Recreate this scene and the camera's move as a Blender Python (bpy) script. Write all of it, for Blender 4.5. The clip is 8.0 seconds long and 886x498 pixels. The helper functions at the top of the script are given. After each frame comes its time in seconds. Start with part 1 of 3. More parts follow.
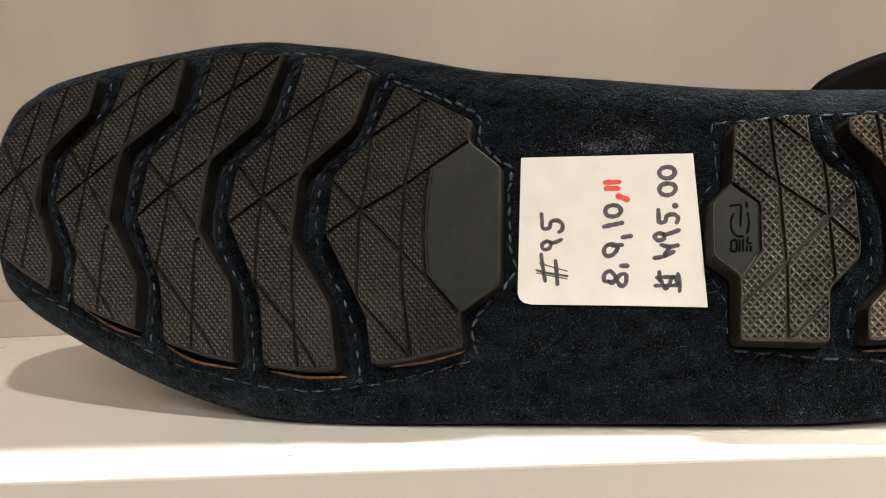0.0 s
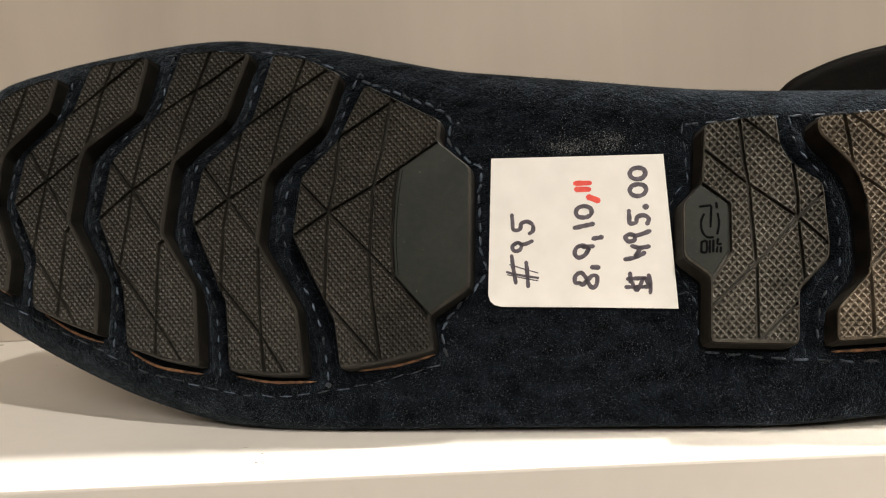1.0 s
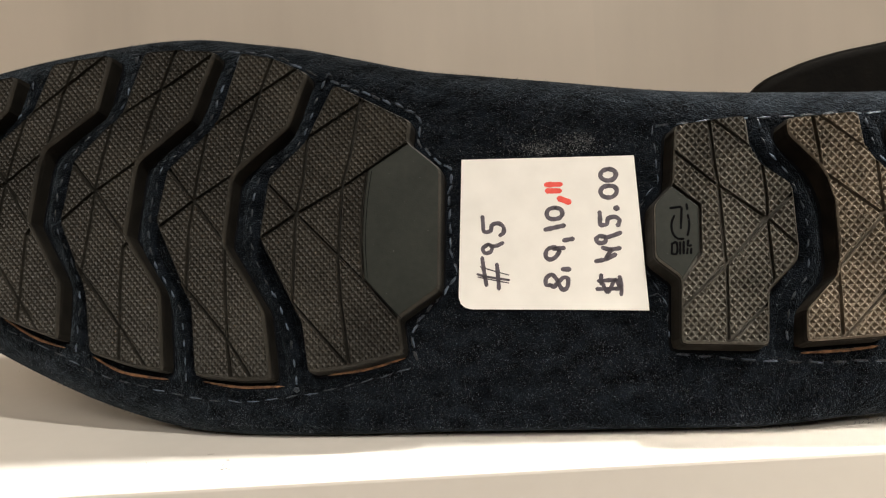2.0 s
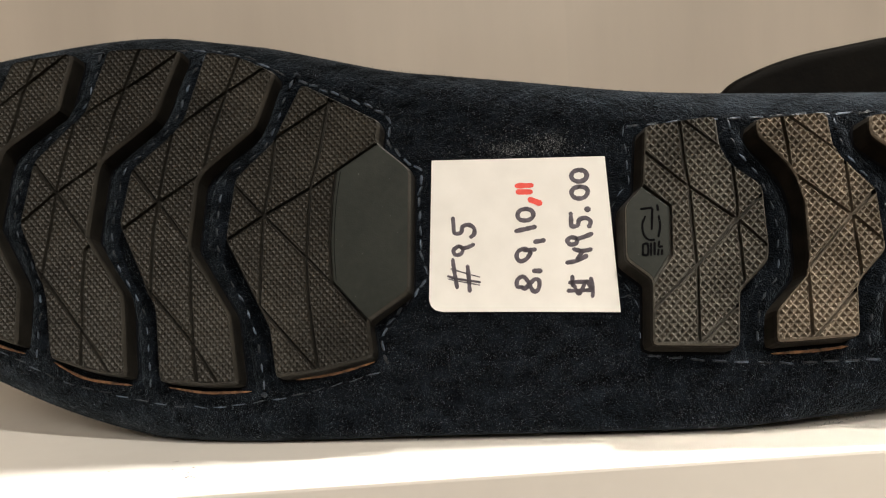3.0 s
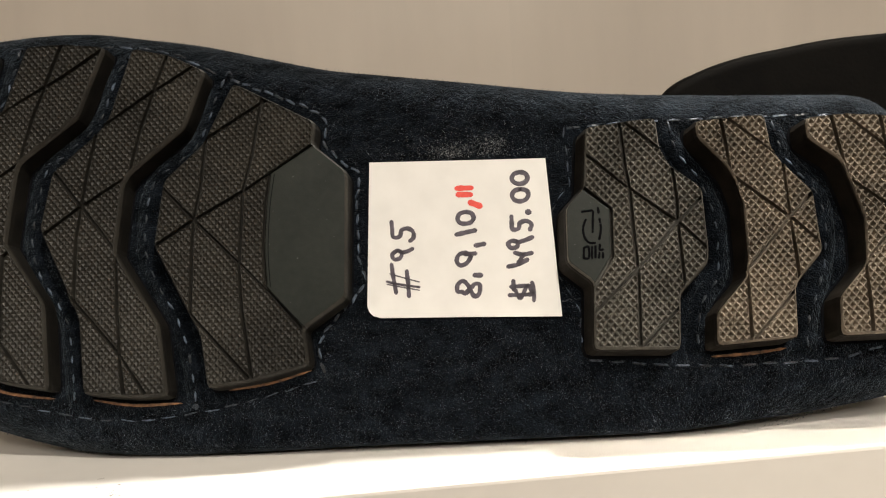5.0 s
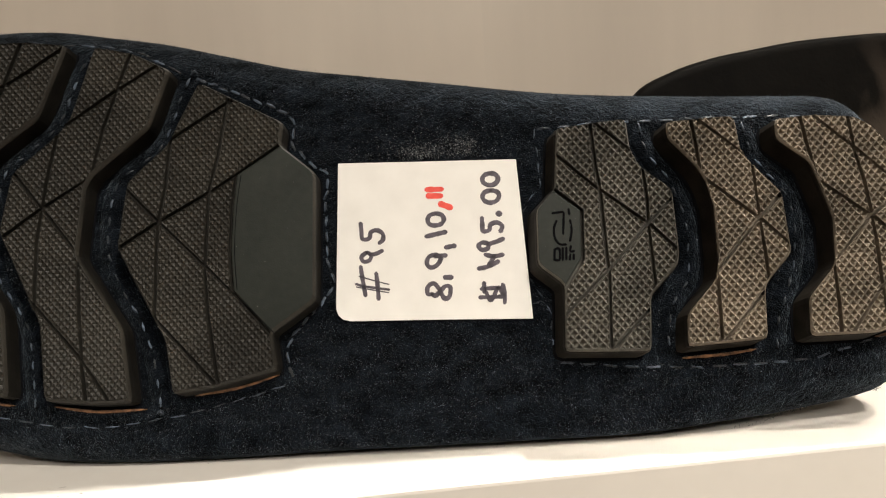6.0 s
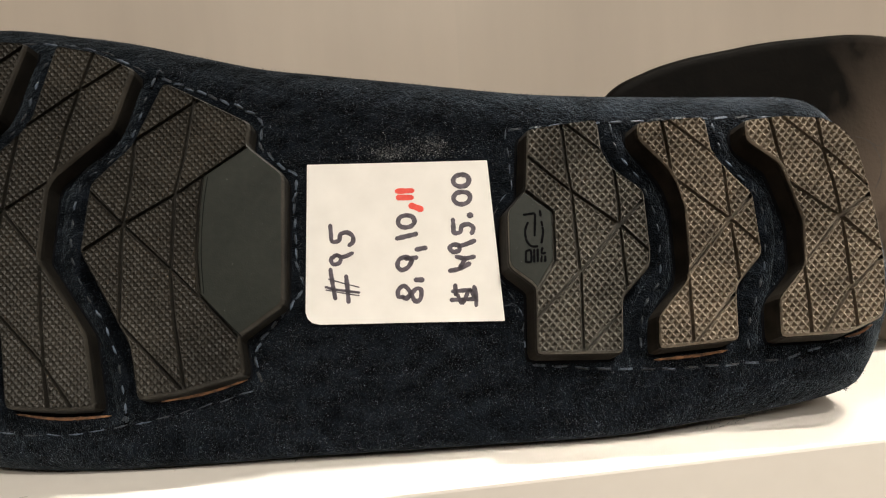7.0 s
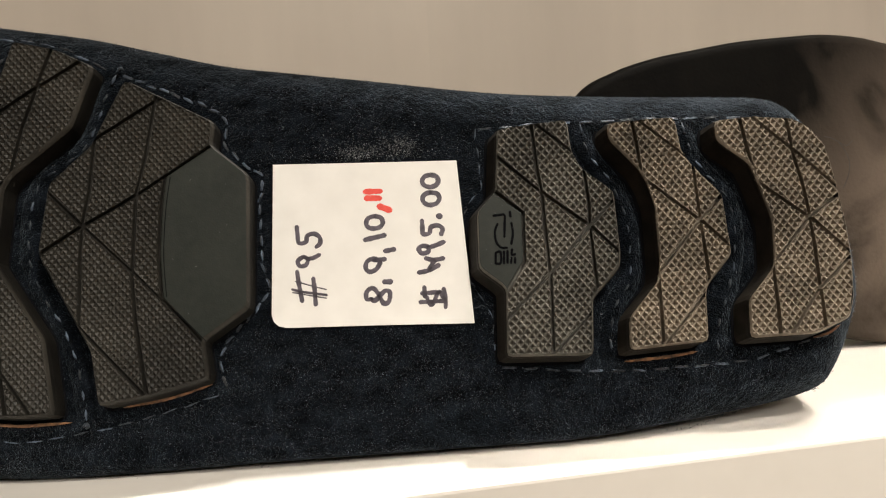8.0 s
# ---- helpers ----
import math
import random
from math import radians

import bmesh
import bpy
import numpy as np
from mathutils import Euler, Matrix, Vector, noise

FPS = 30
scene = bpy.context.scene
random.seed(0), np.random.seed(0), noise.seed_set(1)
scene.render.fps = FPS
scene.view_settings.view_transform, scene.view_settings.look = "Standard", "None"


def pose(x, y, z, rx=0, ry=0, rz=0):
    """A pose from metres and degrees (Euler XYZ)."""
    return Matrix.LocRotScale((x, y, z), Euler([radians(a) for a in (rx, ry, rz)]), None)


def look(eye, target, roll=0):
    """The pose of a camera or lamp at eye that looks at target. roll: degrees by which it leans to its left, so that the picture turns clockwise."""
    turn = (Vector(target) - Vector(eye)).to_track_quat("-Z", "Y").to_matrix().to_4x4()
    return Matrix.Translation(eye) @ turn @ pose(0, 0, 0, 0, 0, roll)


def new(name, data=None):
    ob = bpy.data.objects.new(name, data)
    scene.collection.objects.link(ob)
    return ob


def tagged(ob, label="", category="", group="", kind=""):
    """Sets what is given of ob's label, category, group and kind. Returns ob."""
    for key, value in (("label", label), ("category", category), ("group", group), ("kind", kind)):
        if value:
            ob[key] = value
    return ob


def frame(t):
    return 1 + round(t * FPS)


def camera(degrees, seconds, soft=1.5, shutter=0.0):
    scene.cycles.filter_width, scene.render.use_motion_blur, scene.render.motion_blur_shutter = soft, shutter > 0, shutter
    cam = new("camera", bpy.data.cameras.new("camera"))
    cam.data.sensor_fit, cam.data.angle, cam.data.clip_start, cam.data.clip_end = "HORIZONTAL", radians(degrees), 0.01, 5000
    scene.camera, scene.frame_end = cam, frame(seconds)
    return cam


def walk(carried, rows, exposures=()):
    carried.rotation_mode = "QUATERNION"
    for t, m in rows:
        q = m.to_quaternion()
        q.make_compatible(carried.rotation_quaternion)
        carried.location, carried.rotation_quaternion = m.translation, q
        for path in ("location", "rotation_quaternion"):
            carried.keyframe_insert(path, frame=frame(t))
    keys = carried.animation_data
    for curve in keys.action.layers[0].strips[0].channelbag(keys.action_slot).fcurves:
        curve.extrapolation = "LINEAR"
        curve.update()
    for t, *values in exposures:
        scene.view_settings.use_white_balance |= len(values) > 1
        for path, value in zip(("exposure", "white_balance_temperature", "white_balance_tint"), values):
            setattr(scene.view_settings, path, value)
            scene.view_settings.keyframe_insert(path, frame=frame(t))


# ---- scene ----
from mathutils.bvhtree import BVHTree
from mathutils.geometry import delaunay_2d_cdt

# ---- camera ----
cam = camera(58.0, 8.0, soft=1.2)
ROWS = [
    (0, -0.02579, -0.16821, 0.06452, 84.230, 3.429, 3.837),
    (0.5, -0.02509, -0.16674, 0.06412, 84.305, 3.444, 2.990),
    (1, -0.02440, -0.16556, 0.06405, 84.302, 3.476, 2.103),
    (1.5, -0.02377, -0.16445, 0.06369, 84.386, 3.422, 1.229),
    (3, -0.02169, -0.16102, 0.06284, 84.554, 3.411, -1.361),
    (3.5, -0.02110, -0.15990, 0.06261, 84.598, 3.397, -2.253),
    (4, -0.02034, -0.15884, 0.06284, 84.510, 3.422, -3.172),
    (4.5, -0.01935, -0.15755, 0.06285, 84.474, 3.429, -3.998),
    (6, -0.01665, -0.15457, 0.06296, 84.366, 3.418, -6.491),
    (6.5, -0.01569, -0.15366, 0.06294, 84.346, 3.413, -7.285),
    (7, -0.01474, -0.15285, 0.06314, 84.275, 3.456, -8.071),
    (7.5, -0.01407, -0.15155, 0.06356, 84.068, 3.434, -9.006),
    (8, -0.01301, -0.15052, 0.06421, 83.821, 3.366, -9.883),
]
walk(cam, [(t, pose(x, y, z, rx, ry, rz)) for t, x, y, z, rx, ry, rz in ROWS], [(0, -0.03), (4, 0.0), (8, 0.05)])

# ---- light ----
world = bpy.data.worlds.new("shop")
scene.world = world
world.use_nodes = True
world.node_tree.nodes["Background"].inputs[0].default_value = (1.0, 0.86, 0.72, 1)
world.node_tree.nodes["Background"].inputs[1].default_value = 0.02


def spot_lamp(name, eye, target, watts, radius, cone, colour):
    data = bpy.data.lights.new(name, "SPOT")
    data.energy, data.shadow_soft_size, data.color = watts, radius, colour
    data.spot_size, data.spot_blend = radians(cone), 0.6
    new(name, data).matrix_world = look(eye, target)


def area_lamp(name, eye, target, watts, sx, sy, colour):
    data = bpy.data.lights.new(name, "AREA")
    data.shape, data.size, data.size_y, data.energy, data.color = "RECTANGLE", sx, sy, watts, colour
    new(name, data).matrix_world = look(eye, target)


WARM = (1.0, 0.92, 0.812)
# added soft fill from the front, standing in for the shop's general light
area_lamp("front_fill_lamp", (0.2175, -1.74, 1.3485), (0.087, -0.348, -0.348), 36, 1.218, 0.696, WARM)
# spots behind the back panel: their light just clears its top and falls on the shelf's front
for x, watts in ((0.1914, 80), (0.435, 60.5), (0.6786, 57)):
    spot_lamp("ceiling_spot", (x, 0.293, 1.218), (x * 0.3, 0.0, 0.0), watts, 0.005, 50, (1.0, 0.95, 0.88))
# spots in front, above and to the right
spot_lamp("track_spot", (0.4211, -0.8474, 1.2511), (-0.026, 0.043, 0.035), 71, 0.028, 45, WARM)
spot_lamp("track_spot", (0.522, -0.18, 1.1745), (0.19, 0.03, 0.1), 64, 0.026, 15, (1.0, 0.9, 0.76))


# ---- materials ----
def ramp(nt, fac, stops):
    node = nt.nodes.new("ShaderNodeValToRGB")
    el = node.color_ramp.elements
    while len(el) < len(stops):
        el.new(0.5)
    for e, (p, c) in zip(el, stops):
        e.position, e.color = p, (*c, 1)
    nt.links.new(fac, node.inputs[0])
    return node.outputs[0]


def material(name, low, high, scale, rough=(0.5, 0.6), bump=(), metal=0.0, sheen=0.0, spec=0.5, mid=0.5, width=0.2, fine=0.0):
    """Two tones over a noise of that scale (per metre), a second finer noise, and bumps of (scale, height in metres)."""
    mat = bpy.data.materials.new(name)
    mat.use_nodes = True
    nt = mat.node_tree
    bsdf = nt.nodes["Principled BSDF"]
    tc = nt.nodes.new("ShaderNodeTexCoord")

    def tex(s, detail=4.0):
        n = nt.nodes.new("ShaderNodeTexNoise")
        n.inputs["Scale"].default_value, n.inputs["Detail"].default_value = s, detail
        nt.links.new(tc.outputs["Object"], n.inputs["Vector"])
        return n.outputs["Fac"]

    big = tex(scale)
    if fine:
        mix = nt.nodes.new("ShaderNodeMix")
        mix.inputs[0].default_value = 0.4
        nt.links.new(big, mix.inputs[2])
        nt.links.new(tex(fine, 3.0), mix.inputs[3])
        big = mix.outputs[0]
    nt.links.new(ramp(nt, big, [(mid - width, low), (mid + width, high)]), bsdf.inputs["Base Color"])
    r = nt.nodes.new("ShaderNodeMapRange")
    r.inputs[3].default_value, r.inputs[4].default_value = rough
    nt.links.new(tex(scale * 2.3), r.inputs[0])
    nt.links.new(r.outputs[0], bsdf.inputs["Roughness"])
    bsdf.inputs["Metallic"].default_value = metal
    bsdf.inputs["Specular IOR Level"].default_value = spec
    if sheen:
        bsdf.inputs["Sheen Weight"].default_value, bsdf.inputs["Sheen Roughness"].default_value = sheen, 0.45
        bsdf.inputs["Sheen Tint"].default_value = (0.67, 0.83, 0.97, 1)
    last = None
    for s, h in bump:
        b = nt.nodes.new("ShaderNodeBump")
        b.inputs["Distance"].default_value, b.inputs["Strength"].default_value = h, 1.0
        nt.links.new(tex(s, 2.0), b.inputs["Height"])
        if last:
            nt.links.new(last, b.inputs["Normal"])
        last = b.outputs["Normal"]
    if last:
        nt.links.new(last, bsdf.inputs["Normal"])
    return mat


SUEDE = material("navy_suede", (0.001, 0.0015, 0.0025), (0.005, 0.0068, 0.0102), 240, (0.9, 1.0), [(650, 0.0008), (2600, 0.0005)], sheen=0.125, spec=0.03, fine=1300, width=0.11)
RUBBER = material("black_rubber", (0.0145, 0.0137, 0.0118), (0.0345, 0.0318, 0.0262), 60, (0.42, 0.6), [(1500, 0.00008)], spec=0.24, fine=1400)
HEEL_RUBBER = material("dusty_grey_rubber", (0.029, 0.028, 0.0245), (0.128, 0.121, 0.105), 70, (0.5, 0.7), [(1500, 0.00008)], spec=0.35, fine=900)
# heel dust, made paler still to paint the light falling there
WORN_LIT_RUBBER = material("dusty_lit_brown_rubber", (0.068, 0.0585, 0.046), (0.30, 0.252, 0.195), 70, (0.55, 0.75), [(1500, 0.00008)], spec=0.35, fine=900)
# black for the painted shadow gaps, needle holes, pad line and emblem
SHADE_AND_MARK_BLACK = material("shade_and_mark_black", (0.0026, 0.0028, 0.0036), (0.005, 0.0054, 0.0068), 200, (0.8, 0.95), spec=0.05)
# dust-free sides and forefoot groove floors, darkened further to paint their shade
SHADED_SIDE = material("shaded_side_rubber", (0.0075, 0.007, 0.0062), (0.0175, 0.0161, 0.0135), 150, (0.5, 0.7), [(1800, 0.00005)], spec=0.14)
# dust-free heel sides; their shade is painted in as a darker tone
SHADED_HEEL_SIDE = material("shaded_heel_side_rubber", (0.008, 0.0073, 0.0062), (0.027, 0.0232, 0.0185), 150, (0.55, 0.75), [(1800, 0.00005)], spec=0.15)
PAD = material("smooth_rubber", (0.015, 0.018, 0.016), (0.026, 0.030, 0.026), 70, (0.4, 0.62), [(2500, 0.00003)], spec=0.22, fine=500)
TAN = material("tan_leather_edge", (0.06, 0.027, 0.012), (0.21, 0.105, 0.048), 600, (0.6, 0.8), [(1500, 0.0001)])
THREAD = material("navy_thread", (0.003, 0.006, 0.012), (0.058, 0.078, 0.108), 260, (0.35, 0.55), [(3000, 0.0001)], sheen=0.1)
FIBRE = material("pale_nap", (0.008, 0.011, 0.016), (0.085, 0.096, 0.115), 200, (0.7, 0.9))
DARK_FIBRE = material("navy_nap", (0.012, 0.02, 0.032), (0.03, 0.045, 0.065), 300, (0.8, 0.95))
SCUFF = material("white_scuff", (0.03, 0.033, 0.037), (0.34, 0.355, 0.37), 400, (0.6, 0.8))
GRIME = material("grey_grime", (0.22, 0.2, 0.18), (0.4, 0.37, 0.33), 300, (0.7, 0.9))
PAPER = material("label_paper", (0.785, 0.775, 0.742), (0.845, 0.835, 0.803), 120, (0.6, 0.75), [(90, 0.0003)], spec=0.3)
INK = material("grey_marker_ink", (0.045, 0.038, 0.05), (0.11, 0.095, 0.12), 700, (0.5, 0.6))
RED_INK = material("red_marker_ink", (0.70, 0.05, 0.035), (0.85, 0.10, 0.07), 500, (0.5, 0.6))
LACQUER = material("white_lacquer", (0.72, 0.69, 0.64), (0.79, 0.76, 0.71), 14, (0.24, 0.34), [(60, 0.00004)], fine=160, width=0.3)
REFLECTION_STRIP = material("painted_reflection_strip", (0.428, 0.378, 0.323), (0.452, 0.402, 0.344), 8, (0.3, 0.4))
PANEL = material("cream_panel", (0.40, 0.352, 0.30), (0.433, 0.383, 0.327), 6, (0.3, 0.4), [(30, 0.0004)])
SOLE_LEATHER = material("dark_leather_sole", (0.0012, 0.0011, 0.001), (0.0042, 0.0037, 0.0031), 25, (0.5, 0.7), [(700, 0.0001)], spec=0.035, fine=200)


def per_piece(mat, low, high, power=1.0):
    """Every loose piece of the mesh gets its own share of the colour, from low to high times."""
    nt = mat.node_tree
    bsdf, piece = nt.nodes["Principled BSDF"], nt.nodes.new("ShaderNodeNewGeometry")
    curve = nt.nodes.new("ShaderNodeMath")
    curve.operation, curve.inputs[1].default_value = "POWER", power
    nt.links.new(piece.outputs["Random Per Island"], curve.inputs[0])
    share = nt.nodes.new("ShaderNodeMapRange")
    share.inputs[3].default_value, share.inputs[4].default_value = low, high
    nt.links.new(curve.outputs[0], share.inputs[0])
    scaled = nt.nodes.new("ShaderNodeVectorMath")
    scaled.operation = "SCALE"
    nt.links.new(bsdf.inputs["Base Color"].links[0].from_socket, scaled.inputs[0])
    nt.links.new(share.outputs[0], scaled.inputs["Scale"])
    nt.links.new(scaled.outputs[0], bsdf.inputs["Base Color"])


def blotched(mat, stretch, scale, low, high, sheen):
    """Soft blotches where colour and sheen change together; on suede, where the nap lies one way or the other."""
    nt = mat.node_tree
    bsdf, tc = nt.nodes["Principled BSDF"], nt.nodes.new("ShaderNodeTexCoord")
    place = nt.nodes.new("ShaderNodeMapping")
    place.inputs["Scale"].default_value = stretch
    nt.links.new(tc.outputs["Object"], place.inputs["Vector"])
    cloud = nt.nodes.new("ShaderNodeTexNoise")
    cloud.inputs["Scale"].default_value, cloud.inputs["Detail"].default_value, cloud.inputs["Roughness"].default_value = scale, 6.0, 0.62
    nt.links.new(place.outputs[0], cloud.inputs["Vector"])
    share, gloss = nt.nodes.new("ShaderNodeMapRange"), nt.nodes.new("ShaderNodeMapRange")
    for node, (a, b) in ((share, (low, high)), (gloss, sheen)):
        for k, v in ((1, 0.32), (2, 0.70), (3, a), (4, b)):
            node.inputs[k].default_value = v
        nt.links.new(cloud.outputs["Fac"], node.inputs[0])
    scaled = nt.nodes.new("ShaderNodeVectorMath")
    scaled.operation = "SCALE"
    nt.links.new(bsdf.inputs["Base Color"].links[0].from_socket, scaled.inputs[0])
    nt.links.new(share.outputs[0], scaled.inputs["Scale"])
    nt.links.new(scaled.outputs[0], bsdf.inputs["Base Color"])
    nt.links.new(gloss.outputs[0], bsdf.inputs["Sheen Weight"])


blotched(SUEDE, (0.8, 1.3, 1.0), 150.0, 0.5, 1.6, (0.04, 0.2))
per_piece(FIBRE, 0.1, 4.2, 3.2)
per_piece(THREAD, 0.25, 2.5, 1.7)
# soft vertical streaks painted for the panel's blurred reflections
blotched(PANEL, (2.2, 1.0, 0.35), 7.0, 0.93, 1.08, (0.0, 0.0))
blotched(RUBBER, (1.0, 1.0, 1.0), 55.0, 0.72, 1.4, (0.0, 0.0))
blotched(WORN_LIT_RUBBER, (1.0, 1.0, 1.0), 60.0, 0.7, 1.35, (0.0, 0.0))
blotched(HEEL_RUBBER, (1.0, 1.0, 1.0), 60.0, 0.75, 1.3, (0.0, 0.0))
blotched(TAN, (1.0, 2.0, 1.0), 500.0, 0.35, 1.9, (0.0, 0.0))
per_piece(SCUFF, 0.1, 1.8, 2.0)


def lit_patch(mat, place, radius, low, high):
    """Paints a lit brown area of uneven outline round a place on the sole, over the dark finish."""
    nt = mat.node_tree
    tc, noise_tex = nt.nodes.new("ShaderNodeTexCoord"), nt.nodes.new("ShaderNodeTexNoise")
    noise_tex.inputs["Scale"].default_value, noise_tex.inputs["Detail"].default_value, noise_tex.inputs["Distortion"].default_value = 30.0, 6.0, 0.8
    nt.links.new(tc.outputs["Object"], noise_tex.inputs["Vector"])
    far = nt.nodes.new("ShaderNodeVectorMath")
    far.operation = "DISTANCE"
    far.inputs[1].default_value = place
    nt.links.new(tc.outputs["Object"], far.inputs[0])
    add = nt.nodes.new("ShaderNodeMath")
    add.operation, add.inputs[1].default_value = "MULTIPLY_ADD", radius * 1.5
    nt.links.new(noise_tex.outputs["Fac"], add.inputs[0])
    nt.links.new(far.outputs["Value"], add.inputs[2])
    edge = nt.nodes.new("ShaderNodeMapRange")
    for k, v in ((1, radius * 1.15), (2, radius * 2.1), (3, 1.0), (4, 0.0)):
        edge.inputs[k].default_value = v
    nt.links.new(add.outputs[0], edge.inputs[0])
    mix = nt.nodes.new("ShaderNodeMix")
    mix.data_type = "RGBA"
    bsdf = nt.nodes["Principled BSDF"]
    nt.links.new(edge.outputs[0], mix.inputs[0])
    nt.links.new(bsdf.inputs["Base Color"].links[0].from_socket, mix.inputs[6])
    nt.links.new(ramp(nt, noise_tex.outputs["Fac"], [(0.35, low), (0.65, high)]), mix.inputs[7])
    nt.links.new(mix.outputs[2], bsdf.inputs["Base Color"])


# light on the sole's right part painted in, with one paler blotch
lit_patch(SOLE_LEATHER, (0.020, -0.016, 0.0015), 0.067, (0.012, 0.0098, 0.008), (0.19, 0.15, 0.12))
lit_patch(SOLE_LEATHER, (0.005, -0.03, 0.0015), 0.014, (0.05, 0.043, 0.036), (0.30, 0.26, 0.22))
DARK_LEATHER = material("black_leather", (0.005, 0.0045, 0.004), (0.010, 0.009, 0.008), 60, (0.55, 0.7), [(900, 0.0001)], spec=0.1)
MARK = material("brown_scratch", (0.008, 0.0065, 0.005), (0.03, 0.025, 0.02), 300, (0.6, 0.8))
PLASTER = material("warm_plaster", (0.66, 0.60, 0.53), (0.72, 0.66, 0.59), 3, (0.8, 0.9), [(150, 0.0005)])
FLOORING = material("floor_boards", (0.22, 0.14, 0.08), (0.34, 0.23, 0.14), 4, (0.4, 0.6))


# ---- mesh helpers ----
def mesh_of(name, bm, mat, smooth=False, others=()):
    bmesh.ops.recalc_face_normals(bm, faces=[f for f in bm.faces if not any(e.is_boundary for e in f.edges)])
    me = bpy.data.meshes.new(name)
    bm.to_mesh(me)
    bm.free()
    me.materials.append(mat)
    for extra in others:
        me.materials.append(extra)
    if smooth:
        me.polygons.foreach_set("use_smooth", [True] * len(me.polygons))
    return me


def part(name, bm, mat, parent, label="", smooth=False, others=()):
    ob = new(name, mesh_of(name, bm, mat, smooth, others))
    ob.parent = parent
    return tagged(ob, label)


def box(bm, x0, x1, y0, y1, z0, z1, bevel=0.0):
    m = Matrix.LocRotScale(((x0 + x1) / 2, (y0 + y1) / 2, (z0 + z1) / 2), None, (x1 - x0, y1 - y0, z1 - z0))
    made = bmesh.ops.create_cube(bm, size=1, matrix=m)
    if bevel:
        edges = list({e for v in made["verts"] for e in v.link_edges})
        bmesh.ops.bevel(bm, geom=edges, offset=bevel, segments=3, profile=0.5, affect="EDGES")


def slab(name, x0, x1, y0, y1, z0, z1, mat, label, category, bevel=0.0):
    bm = bmesh.new()
    box(bm, x0, x1, y0, y1, z0, z1, bevel)
    return tagged(new(name, mesh_of(name, bm, mat)), label, category, kind="structure")


def area_of(poly):
    return sum(a[0] * b[1] - b[0] * a[1] for a, b in zip(poly, poly[1:] + poly[:1])) / 2


def offset(poly, d):
    """The polygon with its edges moved inwards by d (outwards: minus), counterclockwise."""
    if area_of(poly) < 0:
        poly = poly[::-1]
    clean = [p for p, q in zip(poly, poly[1:] + poly[:1]) if math.hypot(p[0] - q[0], p[1] - q[1]) > 1e-3]
    out = []
    for a, b, c in zip(clean[-1:] + clean[:-1], clean, clean[1:] + clean[:1]):
        e, f = Vector((b[0] - a[0], b[1] - a[1])).normalized(), Vector((c[0] - b[0], c[1] - b[1])).normalized()
        n, m = Vector((-e.y, e.x)), Vector((-f.y, f.x))
        s = (n + m) / max(0.45, 1 + n.dot(m))
        out.append((b[0] + s.x * d, b[1] + s.y * d))
    return out


def rounded(poly, r):
    """The polygon with its corners rounded."""
    out = []
    for a, b, c in zip(poly[-1:] + poly[:-1], poly, poly[1:] + poly[:1]):
        a, b, c = Vector(a), Vector(b), Vector(c)
        s, t = min(r, (a - b).length * 0.4), min(r, (c - b).length * 0.4)
        p, q = b + (a - b).normalized() * s, b + (c - b).normalized() * t
        out += [tuple(p), tuple((p + q + 2 * b) / 4), tuple(q)]
    return out


def clearance(p, poly):
    """The distance from p to the polygon's nearest edge."""
    best = 1e9
    for (x0, y0), (x1, y1) in zip(poly, poly[1:] + poly[:1]):
        dx, dy = x1 - x0, y1 - y0
        t = min(1.0, max(0.0, ((p[0] - x0) * dx + (p[1] - y0) * dy) / (dx * dx + dy * dy + 1e-12)))
        best = min(best, math.hypot(x0 + t * dx - p[0], y0 + t * dy - p[1]))
    return best


def inside(p, poly):
    hit = False
    for (x0, y0), (x1, y1) in zip(poly, poly[1:] + poly[:1]):
        if (y0 > p[1]) != (y1 > p[1]) and p[0] < (x1 - x0) * (p[1] - y0) / (y1 - y0) + x0:
            hit = not hit
    return hit


def unfolded(ring, flat, d):
    """An inset ring with its folded stretches drawn straight."""
    good = [clearance(p, flat) > d - 0.3 for p in ring]
    out, n = list(ring), len(ring)
    for i in range(n):
        if not good[i]:
            a = next(k for k in range(1, n) if good[i - k])
            b = next(k for k in range(1, n) if good[(i + k) % n])
            p, q, f = ring[i - a], ring[(i + b) % n], a / (a + b)
            out[i] = (p[0] + (q[0] - p[0]) * f, p[1] + (q[1] - p[1]) * f)
    return out


def loft(bm, rings, cap_first=True, cap_last=True):
    """Rings of equal length, each a list of (x, y, z), joined into a skin."""
    rows = [[bm.verts.new(p) for p in ring] for ring in rings]
    for a, b in zip(rows, rows[1:]):
        for i in range(len(a)):
            j = (i + 1) % len(a)
            bm.faces.new((a[i], a[j], b[j], b[i]))
    if cap_first:
        bm.faces.new(rows[0][::-1])
    if cap_last:
        bm.faces.new(rows[-1])
    return rows


